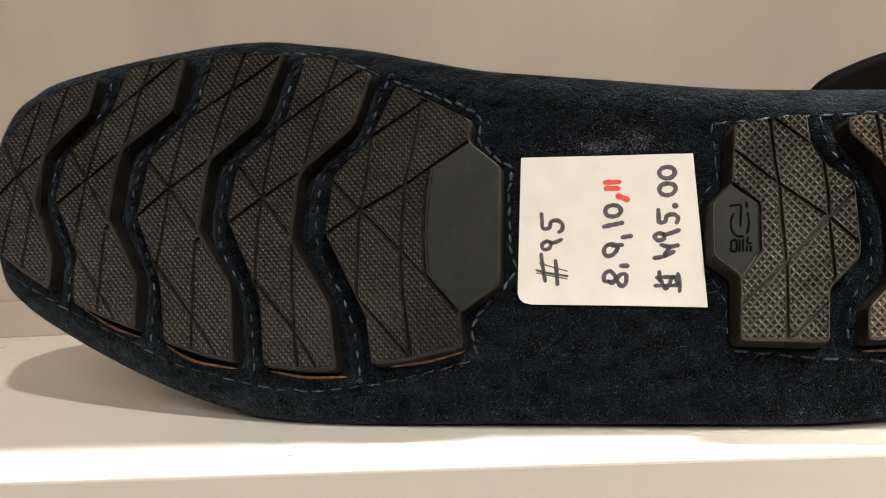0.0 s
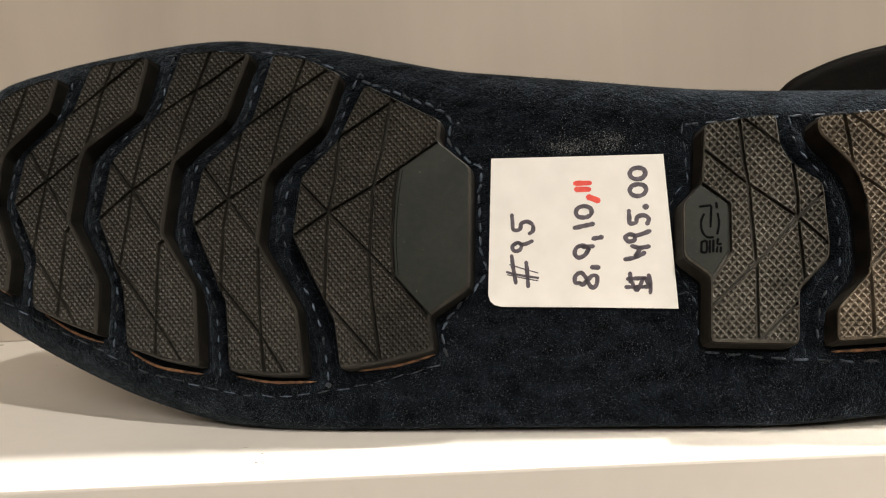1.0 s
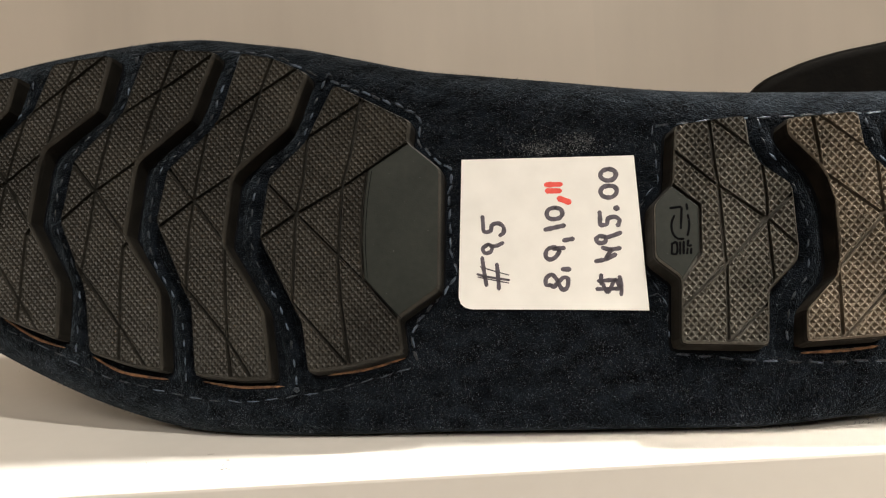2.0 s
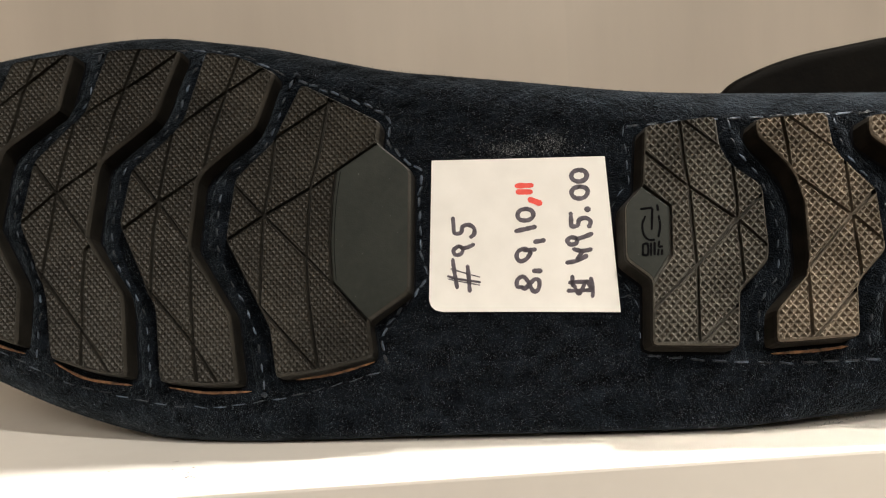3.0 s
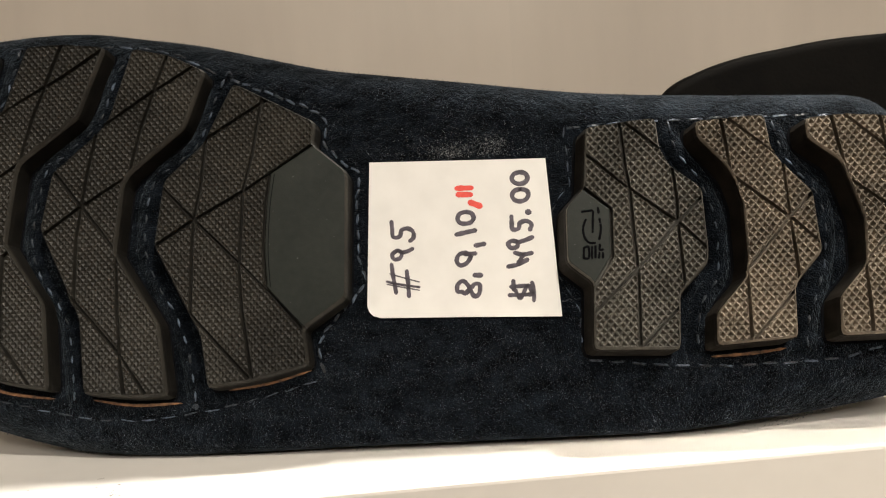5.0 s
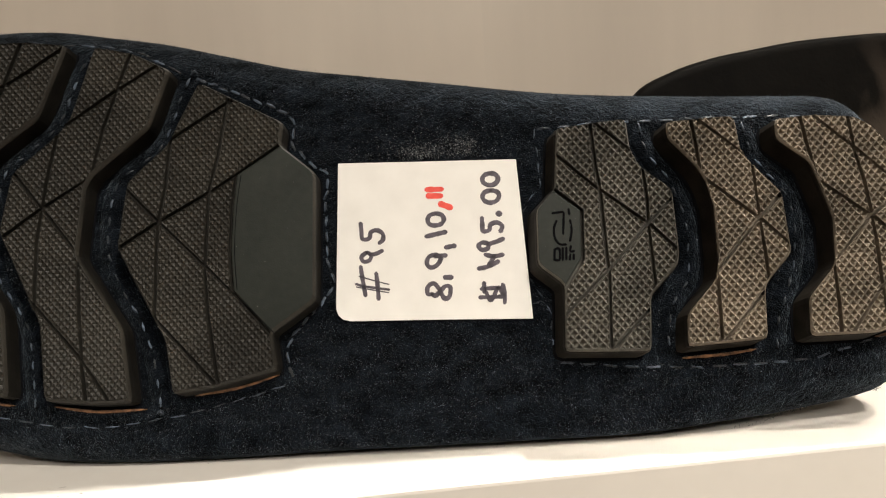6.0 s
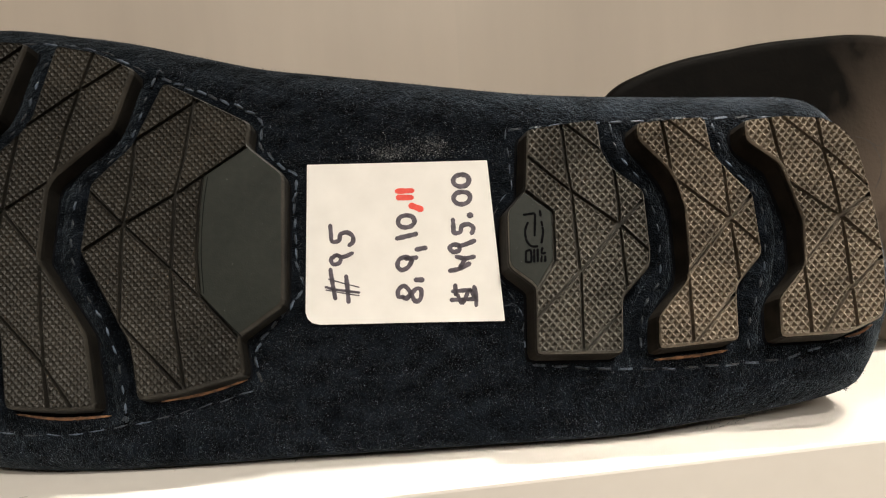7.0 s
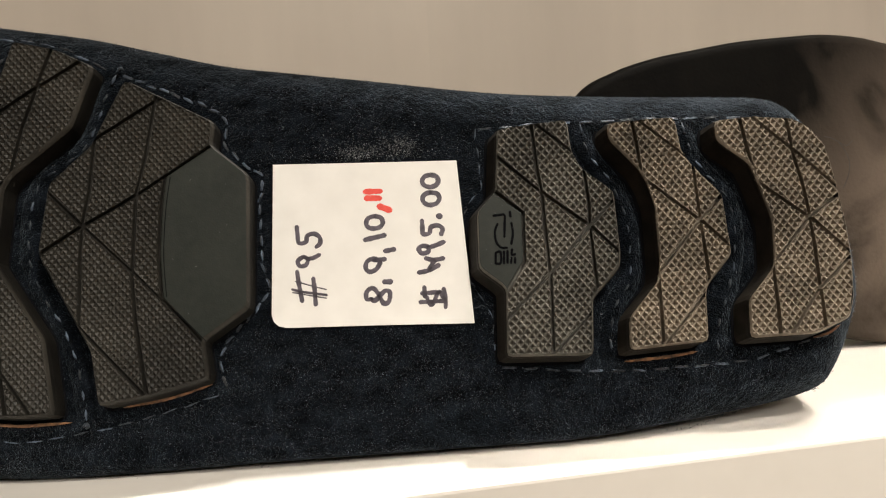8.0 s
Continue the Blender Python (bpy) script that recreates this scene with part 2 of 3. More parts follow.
def smooth_path(points, step, closed=False):
    """A Catmull-Rom curve through the points, resampled at about that step."""
    pts = [Vector(p) for p in points]
    n, dense = len(pts), []
    for i in range(n if closed else n - 1):
        p = [pts[(i + k) % n] if closed else pts[min(max(i + k, 0), n - 1)] for k in (-1, 0, 1, 2)]
        for s in range(12):
            t = s / 12
            dense.append(0.5 * ((2 * p[1]) + (p[2] - p[0]) * t + (2 * p[0] - 5 * p[1] + 4 * p[2] - p[3]) * t * t + (3 * p[1] - p[0] - 3 * p[2] + p[3]) * t ** 3))
    dense.append(pts[0] if closed else pts[-1])
    far = [0.0]
    for a, b in zip(dense, dense[1:]):
        far.append(far[-1] + (b - a).length)
    count = max(2, round(far[-1] / step))
    out, k = [], 0
    for i in range(count if closed else count + 1):
        s = far[-1] * i / count
        while k < len(far) - 2 and far[k + 1] < s:
            k += 1
        w = (s - far[k]) / max(1e-9, far[k + 1] - far[k])
        out.append(dense[k].lerp(dense[k + 1], w))
    return out


def mm(p, n):
    return (p[0] / 1000, p[1] / 1000, n / 1000)


# ---- the shelf bay and the shop around it ----
slab("shelf", -0.783, 0.783, 0, 0.17661, -0.02784, 0, LACQUER, "white lacquered display shelf board, dusty and softly glossy", "shelf", 0.0012)
slab("wall_back", -0.783, 0.783, 0.17661, 0.18966, -1.044, 0.704, PANEL, "cream satin back panel of the display unit", "wall")
# pale line painted for a reflection in the panel; no joint is there
slab("trim", 0.04089, 0.043935, 0.17656, 0.17661, 0, 0.704, REFLECTION_STRIP, "narrow pale strip painted as a blurred reflection on the back panel", "trim")
slab("baseboard", -0.783, 0.783, 0.174, 0.17661, 0, 0.016095, PANEL, "low cream strip along the foot of the back panel", "trim", 0.0006)
slab("floor", -1.914, 1.914, -2.784, 1.392, -1.0875, -1.044, FLOORING, "brown wooden shop floor", "floor")
slab("ceiling", -1.914, 1.914, -2.784, 1.392, 1.392, 1.4355, PLASTER, "plain warm white shop ceiling", "ceiling")
slab("wall_west", -1.9575, -1.914, -2.784, 1.392, -1.044, 1.392, PLASTER, "plain warm white shop wall", "wall")
slab("wall_east", 1.914, 1.9575, -2.784, 1.392, -1.044, 1.392, PLASTER, "plain warm white shop wall", "wall")
slab("wall_south", -1.914, 1.914, -2.8275, -2.784, -1.044, 1.392, PLASTER, "plain warm white shop wall", "wall")
slab("wall_north", -1.914, 1.914, 1.392, 1.4355, -1.044, 1.392, PLASTER, "plain warm white shop wall", "wall")

# ---- the suede shoe, lying on its side with the sole to the front ----
# sole frame: x along the shoe to the heel, y up across the sole, z out of the sole; the shoe is drawn in units of 0.87 mm
SOLE = Matrix(((0.99237, 0.02346, -0.12101, 0.00069), (-0.12326, 0.18891, -0.97423, 0.02843), (0.0, 0.98171, 0.19037, 0.04653), (0, 0, 0, 1))) @ Matrix.Scale(0.87, 4)
shoe = tagged(new("moccasin_shoe"), "navy suede driving moccasin lying on its side, sole forward", "shoe")
shoe.matrix_world = SOLE
shoe.empty_display_size = 0.02
H = 6.5  # height of the tread blocks, mm

OUTLINE = [(-205, 20), (-204, 36), (-197, 50.5), (-188, 57), (-180, 60.5), (-161, 64), (-140.5, 66.5), (-119.5, 68), (-103.5, 67.5), (-88.5, 65), (-71.5, 61.8), (-55.5, 57.5), (-36, 52.4), (-19, 49.6), (2, 46.3), (36, 41), (70.5, 38), (95.5, 36.5), (110.5, 35), (118.5, 30), (124.5, 20), (129.5, 0), (131, -18), (128.5, -28), (122.5, -40), (115.5, -46), (93.5, -50.6), (80, -54.4), (65, -57.4), (45, -59.4), (10, -60), (-30, -59.5), (-70.5, -57.6), (-98, -54.5), (-119.5, -49.8), (-139, -43.4), (-159, -34.6), (-176, -25.8), (-191, -16.5), (-200, -6)]


def ease(t):
    t = min(1.0, max(0.0, t))
    return t * t * (3 - 2 * t)


def shoe_body(parent, outline, depth, toe_u, mat, rest, name="upper", label="", face=0.0, roll=lambda x, y: 0.0):
    """A body behind the sole. rest(n, x): the lowest y at that depth, where it lies on the shelf; roll(x, y): how far it bulges out."""
    edge = smooth_path(outline, 2.2, True)
    flat = [(p.x, p.y) for p in edge]
    bm, rings = bmesh.new(), []
    R = 11.0
    profile = [(R + 6, face), (R + 3, face), (R + 0.5, face)] + [(R - R * math.sin(a), face - R + R * math.cos(a)) for a in (0.0, 0.2, 0.45, 0.7, 0.95, 1.2, 1.4, 1.57)]
    profile += [(0.6, -0.4 * depth), (3.5, -0.6 * depth), (9, -0.8 * depth), (17, -0.93 * depth), (26, -depth)]
    for d, n in profile:
        ring = []
        for x, y in unfolded(offset(flat, d), flat, d) if d > 1 else offset(flat, d):
            g = 1.0 + 0.75 * math.exp(-((x - toe_u - 70) / 75) ** 2)
            deep = min(0.0, n + R)
            back = max(n, -R) + deep * g + roll(x, y) * max(0.0, 1 + n / 30)
            low, high = rest(back, x), y + max(0.0, -deep) * (0.24 if y < 0 else -0.1)
            high = low + max(0.0, high - low) if abs(high - low) > 3 else low + (high - low + 3) ** 2 / 12
            ring.append(mm((x, high), back))
        rings.append(ring)
    loft(bm, rings)
    return part(name, bm, mat, parent, label, smooth=True)


edge = [(p.x, p.y) for p in smooth_path(OUTLINE, 2.2, True)]


def lower_roll(x, y):
    """The suede bulges out along the shoe's lower side."""
    return 2.4 * ease((x + 125) / 30) * ease((90 - x) / 35) * ease((-45 - y) / 9)


upper = shoe_body(shoe, OUTLINE, 46, -204, SUEDE, lambda n, x: (-53.3 - 0.19037 * n) / 0.98171 + ((0.1 + 1.6 * ease((x + 85) / 60)) * max(0.0, 1 + (n - 3) / 15) + 2.6 * ease((x - 45) / 40) * max(0.0, 1 + (n - 3) / 24)),
          roll=lower_roll)
skin = BVHTree.FromPolygons([v.co * 1000 for v in upper.data.vertices], [tuple(f.vertices) for f in upper.data.polygons])


def skin_at(x, y):
    """The place on the suede behind (x, y), seen from the front, and the way it faces."""
    place, facing, _, _ = skin.ray_cast(Vector((x, y, 60.0)), Vector((0, 0, -1)))
    return (place, facing if facing.z > 0 else -facing) if place else (Vector((x, y, -11.0)), Vector((0, 0, 1)))


def surface(x, y):
    """The height of the suede at a place on the sole's side."""
    return skin_at(x, y)[0].z


def crossing(a, b, c, d):
    """Where the ray a to b meets the stretch c to d: the distance past b, or None."""
    r, q = b - a, d - c
    det = r.x * q.y - r.y * q.x
    if abs(det) < 1e-9:
        return None
    t = ((c.x - a.x) * q.y - (c.y - a.y) * q.x) / det
    u = ((c.x - a.x) * r.y - (c.y - a.y) * r.x) / det
    return (t - 1) * r.length if -0.001 <= u <= 1.001 else None


def reach_edge(a, b, outline, line, lines):
    """The end b of a groove from a, carried on until it meets the outline or another groove."""
    if clearance(b, outline) < 2.0:
        way, k = (b - a).normalized() * 0.2, 0
        while inside(b + way * k, outline) and k < 30:
            k += 1
        if k < 30:
            return b + way * (k + 1)
    stretches = list(zip(outline, outline[1:] + outline[:1]))
    for other in lines:
        if other is not line:
            stretches += list(zip(other, other[1:]))
    hits = [crossing(a, b, Vector(c), Vector(d)) for c, d in stretches]
    hits = [h for h in hits if h is not None and -1.5 < h < 5.0]
    ahead = (b - a).normalized()
    return b + ahead * ((min(hits, key=abs) if hits else 1.0) + 0.4)


def clip(poly, window):
    """The part of the polygon inside a convex, counterclockwise window."""
    for a, b in zip(window, window[1:] + window[:1]):
        ex, ey, out = b[0] - a[0], b[1] - a[1], []
        side = [ex * (p[1] - a[1]) - ey * (p[0] - a[0]) for p in poly]
        for i, p in enumerate(poly):
            q, s, t = poly[i - 1], side[i], side[i - 1]
            if (s >= 0) != (t >= 0):
                f = t / (t - s)
                out.append((q[0] + f * (p[0] - q[0]), q[1] + f * (p[1] - q[1])))
            if s >= 0:
                out.append(p)
        poly = out
        if len(poly) < 3:
            return []
    return poly


def cells_of(outline, lines):
    """The polygons into which the lines cut the outline."""
    verts, edges = [Vector(p) for p in outline], [(i, (i + 1) % len(outline)) for i in range(len(outline))]
    for line in lines:
        pts = [Vector(p) for p in line]
        pts[0] = reach_edge(pts[1], pts[0], outline, line, lines)
        pts[-1] = reach_edge(pts[-2], pts[-1], outline, line, lines)
        for k, p in enumerate(pts):
            if k:
                edges.append((len(verts) - 1, len(verts)))
            verts.append(p)
    co, ed, tris, _, orig, _ = delaunay_2d_cdt(verts, edges, [], 0, 1e-4)
    wall = {tuple(sorted(e)) for e, o in zip(ed, orig) if o}
    tris = [t for t in tris if inside(sum((co[i] for i in t), Vector((0, 0))) / 3, outline)]
    owner, root = {}, list(range(len(tris)))

    def find(i):
        while root[i] != i:
            i = root[i]
        return i

    for k, t in enumerate(tris):
        for a, b in zip(t, t[1:] + t[:1]):
            key = (min(a, b), max(a, b))
            if key in owner and key not in wall:
                root[find(k)] = find(owner[key])
            owner[key] = k
    groups = {}
    for k in range(len(tris)):
        groups.setdefault(find(k), []).append(tris[k])
    out = []
    for group in groups.values():
        border = {}
        for t in group:
            for a, b in zip(t, t[1:] + t[:1]):
                if (b, a) in border:
                    del border[(b, a)]
                else:
                    border[(a, b)] = 1
        best = []
        follow = {}
        for a, b in border:
            follow.setdefault(a, []).append(b)
        while follow:
            start = next(iter(follow))
            loop, here = [], start
            while here in follow:
                loop.append(here)
                nxt = follow[here].pop()
                if not follow[here]:
                    del follow[here]
                here = nxt
            if len(loop) > 2 and abs(area_of([tuple(co[i]) for i in loop])) > (abs(area_of(best)) if best else 0):
                best = [tuple(co[i]) for i in loop]
        near = []
        for p in best:
            if not near or math.hypot(p[0] - near[-1][0], p[1] - near[-1][1]) > 0.25:
                near.append(p)
        if len(near) > 1 and math.hypot(near[0][0] - near[-1][0], near[0][1] - near[-1][1]) < 0.25:
            near.pop()
        keep = []
        for a, b, c in zip(near[-1:] + near[:-1], near, near[1:] + near[:1]):
            if abs((b[0] - a[0]) * (c[1] - b[1]) - (b[1] - a[1]) * (c[0] - b[0])) > 0.02:
                keep.append(b)
        if len(keep) > 2 and abs(area_of(keep)) > 1.5:
            out.append((keep, sum((co[i] for i in group[0]), Vector((0, 0))) / 3))
    return out


BLOCKS = []


def tread_block(outline, grooves, pad=None, pad_at=None, pitch=1.35, heel=None):
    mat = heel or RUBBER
    if area_of(outline) < 0:
        outline = outline[::-1]
    BLOCKS.append(outline)
    outline = rounded(outline, 1.3)
    # foot of the block, wider than its top
    lean = (-1.6, -1.3) if heel else (0.0, -0.8)
    slide = (0.0, 0.42) if heel else (-0.18, 0.46)  # the top sits up and to the toe, so that the chamfers differ in width
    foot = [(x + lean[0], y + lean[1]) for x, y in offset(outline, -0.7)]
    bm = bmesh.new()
    # thin black sheet laid on the suede as the block's shadow gap
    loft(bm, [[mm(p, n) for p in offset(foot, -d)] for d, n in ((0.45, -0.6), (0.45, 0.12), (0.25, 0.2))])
    block_top = H - (2.6 if heel else 1.6)

    def slid(poly, k):
        return [(x + slide[0] * k, y + slide[1] * k) for x, y in poly]

    part("gap_shade", bm, SHADE_AND_MARK_BLACK, shoe, "black sheet painting the shadow gap round a tread block")
    top = slid(rounded(offset(outline, -0.24), 1.0), 1)
    cells = cells_of(top, grooves + ([pad] if pad else []))
    bm = bmesh.new()
    loft(bm, [[mm(p, -0.5) for p in foot], *[[mm(p, n) for p in slid(offset(outline, d), k)] for d, k, n in ((-0.5, 0, H - 2.2), (-0.3, 0, H - 1.1), (-0.1, 0.2, H - 0.7), (0.0, 0.5, H - 0.45), (0.1, 0.8, H - 0.28), (0.2, 1, H - 0.2), (0.26, 1, block_top))]])
    # sides, and forefoot groove floors, take the darker painted-shade material
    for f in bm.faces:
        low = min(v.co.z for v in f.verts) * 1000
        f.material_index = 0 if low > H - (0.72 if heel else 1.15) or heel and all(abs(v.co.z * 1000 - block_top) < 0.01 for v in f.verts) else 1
    sag = 0.04 if heel else 0.2  # the ridges dip between their crossings
    e1 = Vector((math.cos(radians(50)), math.sin(radians(50)))) * pitch
    e2 = Vector((e1.x, -e1.y))
    deep, land = pitch * (0.8 if heel else 0.54), 0.86 if heel else 0.9

    def corner(i, j):
        """A crossing of the ridges, slightly uneven."""
        v = Vector((i, j, pitch))
        return (i * e1 + j * e2) + Vector((noise.noise(v * 7.31), noise.noise(v * 5.77))) * 0.15, H - 0.06 + 0.17 * noise.noise(v * 3.37)

    rim = 0.45 if heel else 0.4
    for cell, mid in cells:
        if pad and inside(pad_at, cell):
            pad_cell = cell
            continue
        # sides of the cell, then pits between ridges up to its edge
        loft(bm, [[mm(p, n) for p in offset(cell, d)] for d, n in ((rim, block_top - 0.2), (rim + 0.03, H - 0.5), (rim + 0.09, H - 0.18), (rim + 0.17, H - 0.2), (rim + 0.21, H - deep - 0.1))], cap_first=False)
        field = offset(cell, rim + 0.09)
        xs, ys = [p[0] for p in field], [p[1] for p in field]
        for i in range(int((min(xs) / e1.x + min(ys) / e1.y) / 2) - 2, int((max(xs) / e1.x + max(ys) / e1.y) / 2) + 3):
            for j in range(int((min(xs) / e1.x - max(ys) / e1.y) / 2) - 2, int((max(xs) / e1.x - min(ys) / e1.y) / 2) + 3):
                base = [corner(i, j), corner(i, j + 1), corner(i + 1, j + 1), corner(i + 1, j)]
                c = sum((p for p, z in base), Vector((0, 0))) / 4
                if not (min(xs) - pitch < c.x < max(xs) + pitch and min(ys) - pitch < c.y < max(ys) + pitch):
                    continue
                gap = clearance(c, field)
                within = inside(c, field)
                if not within and gap > pitch:
                    continue
                lip = [(c + (p - c) * land, z - 0.05 - sag * 0.6) for p, z in base]
                tip = (c, H - deep)
                faces = []
                for k in range(4):
                    (p, z), (q, w) = base[k], base[k - 3]
                    dip = ((p + q) / 2, (z + w) / 2 - sag)
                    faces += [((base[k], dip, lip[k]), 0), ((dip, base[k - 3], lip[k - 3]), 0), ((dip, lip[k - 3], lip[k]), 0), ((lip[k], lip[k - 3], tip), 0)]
                for face, index in faces:
                    if within and gap > pitch:
                        verts = [(p.x, p.y, z) for p, z in face]
                    else:
                        flat = [tuple(p) for p, z in face]
                        if area_of(flat) < 0:
                            flat = flat[::-1]
                        cut = clip(field, flat)
                        (p0, z0), (p1, z1), (p2, z2) = face[0], face[1], face[2]
                        u, v = p1 - p0, p2 - p0
                        det = u.x * v.y - u.y * v.x
                        if abs(det) < 1e-6:
                            continue
                        verts = []
                        for q in cut:
                            w = Vector(q) - p0
                            verts.append((*q, z0 + (z1 - z0) * (w.x * v.y - w.y * v.x) / det + (z2 - z0) * (u.x * w.y - u.y * w.x) / det))
                    if len(verts) > 2:
                        made = bm.faces.new([bm.verts.new(mm(q, q[2])) for q in verts])
                        made.material_index = index
                        if made.normal.z < 0:
                            made.normal_flip()
    block = part("tread_block", bm, mat, shoe, "dusty brown-black rubber tread block" if heel else "black rubber tread block with knurled top", others=(SHADED_HEEL_SIDE if heel else SHADED_SIDE,))
    if pad:
        bm = bmesh.new()
        loft(bm, [[mm(p, n) for p in offset(pad_cell, d)] for d, n in ((0.3, block_top - 0.2), (0.33, H - 0.5), (0.42, H - 0.3), (0.6, H - 0.24))], cap_first=False)
        part("pad", bm, PAD, block, "smooth grey-black rubber pad")
    return block


def strokes_on(name, strokes, width, height, mat, parent, label=""):
    """Flat ribbons along smooth strokes, at that height."""
    bm = bmesh.new()
    for stroke in strokes:
        path = smooth_path([(x, y, 0) for x, y in stroke], 0.3)
        left, right = [], []
        for i, p in enumerate(path):
            d = (path[min(i + 1, len(path) - 1)] - path[max(i - 1, 0)]).normalized()
            s = Vector((-d.y, d.x, 0)) * width / 2 * (0.92 + 0.2 * noise.noise(p * 0.9))
            left.append(p + s)
            right.append(p - s)
        a, b = path[0], path[-1]
        d0, d1 = (path[1] - a).normalized() * width * 0.35, (b - path[-2]).normalized() * width * 0.35
        left = [left[0] * 0.7 + right[0] * 0.3 - d0] + left + [left[-1] * 0.7 + right[-1] * 0.3 + d1]
        right = [right[0] * 0.7 + left[1] * 0.3 - d0] + right + [right[-1] * 0.7 + left[-2] * 0.3 + d1]
        vs = [[bm.verts.new(mm(q, height)) for q in row] for row in (left, right)]
        for i in range(len(left) - 1):
            bm.faces.new((vs[0][i], vs[0][i + 1], vs[1][i + 1], vs[1][i]))
    return part(name, bm, mat, parent, label)


# ---- the tread ----
tread_block(
    [(-190.5, 0.5), (-195, 6.5), (-197, 19.5), (-196, 28.5), (-191.5, 34.5), (-185.5, 42), (-179.5, 47.5), (-171, 52), (-162, 54.5), (-157.5, 55), (-160.5, 45), (-174, 34), (-176, 31.5), (-179, 17), (-172.5, -1), (-173.5, -10.5), (-182, -5)],
    [[(-177.6, 47.5), (-182.6, 33.1), (-184.9, 25.8), (-189.4, 4.0)], [(-168.1, 51.4), (-172, 41.6), (-174, 33.8)], [(-179.9, 13.8), (-182.7, -4.1)], [(-198, 14.2), (-184.9, 25.8), (-174.4, 33)], [(-189.7, 35.4), (-184.9, 25.8), (-179.1, 15.6)]])
tread_block(
    [(-145.5, 57.5), (-137.5, 58.5), (-127, 59), (-131.5, 43), (-148, 32.5), (-150, 27.5), (-153, 10.5), (-143, -8), (-143.5, -24), (-154, -20), (-164, -15.5), (-164.5, -9), (-163, -0.5), (-171, 16.5), (-167.5, 30.5), (-164.5, 33.5), (-152, 43)],
    [[(-155.3, 39), (-157.7, 31.5), (-160.2, 23.1), (-162.2, 13.8), (-163.8, 5.5)], [(-151, 9.6), (-153.5, 7), (-154.6, -4.2), (-155.9, -19)], [(-137.9, 58.3), (-142.2, 48.5), (-144.7, 39.7), (-147.4, 32.3)], [(-129.8, 58.8), (-139.7, 51.9), (-151.5, 44)], [(-169.8, 16.4), (-160.2, 23.1), (-148, 31.5)], [(-165.5, 31.9), (-160.2, 23.1), (-153, 11)], [(-163, -0.7), (-156, -11.5), (-149.5, -21.5)]])
tread_block(
    [(-116, 59), (-105.5, 59), (-94.5, 57.5), (-102.5, 38.5), (-118.5, 27), (-119.5, 24), (-122.5, 5), (-112, -11.5), (-111, -34), (-121.5, -32), (-133, -28), (-134.5, -10), (-142.5, 10), (-138.5, 27.5), (-136, 30), (-123, 41)],
    [[(-126.9, 37), (-129.5, 28), (-131.7, 18.8), (-133.2, 8.9), (-136.5, -8)], [(-106.8, 58.6), (-110.5, 49.5), (-114.6, 39.3), (-118.2, 27)], [(-120.5, 3.6), (-122.9, 2), (-123.7, -10.4), (-124, -31)], [(-95.3, 57), (-105.3, 50.8), (-122.4, 41.8)], [(-142.2, 10.9), (-131.7, 18.8), (-118.6, 26.8)], [(-138.5, 27.6), (-131.7, 18.8), (-122.6, 6)], [(-137.5, -2.5), (-124, -20.6), (-115.6, -33)]])
tread_block(
    [(-86.5, 56.5), (-76.5, 54), (-67, 49), (-73, 34), (-88, 22.5), (-90, 19.5), (-92.5, 1), (-81, -18.5), (-79, -37), (-88, -37), (-101, -35.5), (-102, -16), (-112.5, 8.5), (-109, 23.5), (-96.5, 33.5), (-93.5, 37)],
    [[(-97.5, 32), (-99.6, 22.7), (-101.2, 14.3), (-102.7, 5.8), (-103.4, -7), (-103.6, -12)], [(-77.2, 54), (-81, 44.5), (-84.7, 34.5), (-87.8, 22.8)], [(-91.8, 0.3), (-91.9, -14.7), (-91.3, -27.9), (-90.3, -36.5)], [(-70, 50.8), (-81.9, 44.1), (-94, 36.7)], [(-112.2, 7), (-101.2, 14.3), (-88.2, 21.7)], [(-108.3, 23.4), (-101.2, 14.3), (-92, 2)], [(-101.7, -13.2), (-92.2, -24.6), (-84.2, -37)]])
pad_block = tread_block(
    [(-59, 45), (-50, 40), (-37.5, 33), (-38.5, 27), (-29.5, 19), (-31, -14), (-42.5, -21.5), (-41.5, -31), (-57.5, -34.5), (-68, -35.5), (-69.5, -22), (-81.5, 2.5), (-78.5, 19.5), (-67.5, 29), (-64.5, 35)],
    [[(-67.2, 29), (-68.7, 17.5), (-70.7, 8.9), (-71.5, -0.5), (-72.2, -13.5)], [(-51.6, 40.3), (-54.7, 25), (-57.3, 15.8), (-58.9, -3.2), (-58.5, -15.6), (-56.3, -34.2)], [(-51, 39.8), (-64.5, 32)], [(-81.6, 2.5), (-70.7, 8.9), (-57.3, 15.8), (-38.7, 27)], [(-79.6, 18.6), (-70.7, 8.9), (-58.9, -3.2), (-52, -10.2)], [(-73, -15.3), (-57, -33.6)]],
    pad=[(-49.9, 20.3), (-51.3, 11.6), (-52.2, 0.3), (-51.9, -10.2), (-42.5, -21.5)], pad_at=(-38, 3))
strokes_on("pad_line", [[(-48.7, 19.8), (-50.1, 11.4), (-51.0, 0.3), (-50.7, -9.9)], [(-49.6, -12.6), (-41.6, -21.4)]], 0.24, H - 0.21, SHADE_AND_MARK_BLACK, pad_block, "fine moulded line along the pad")
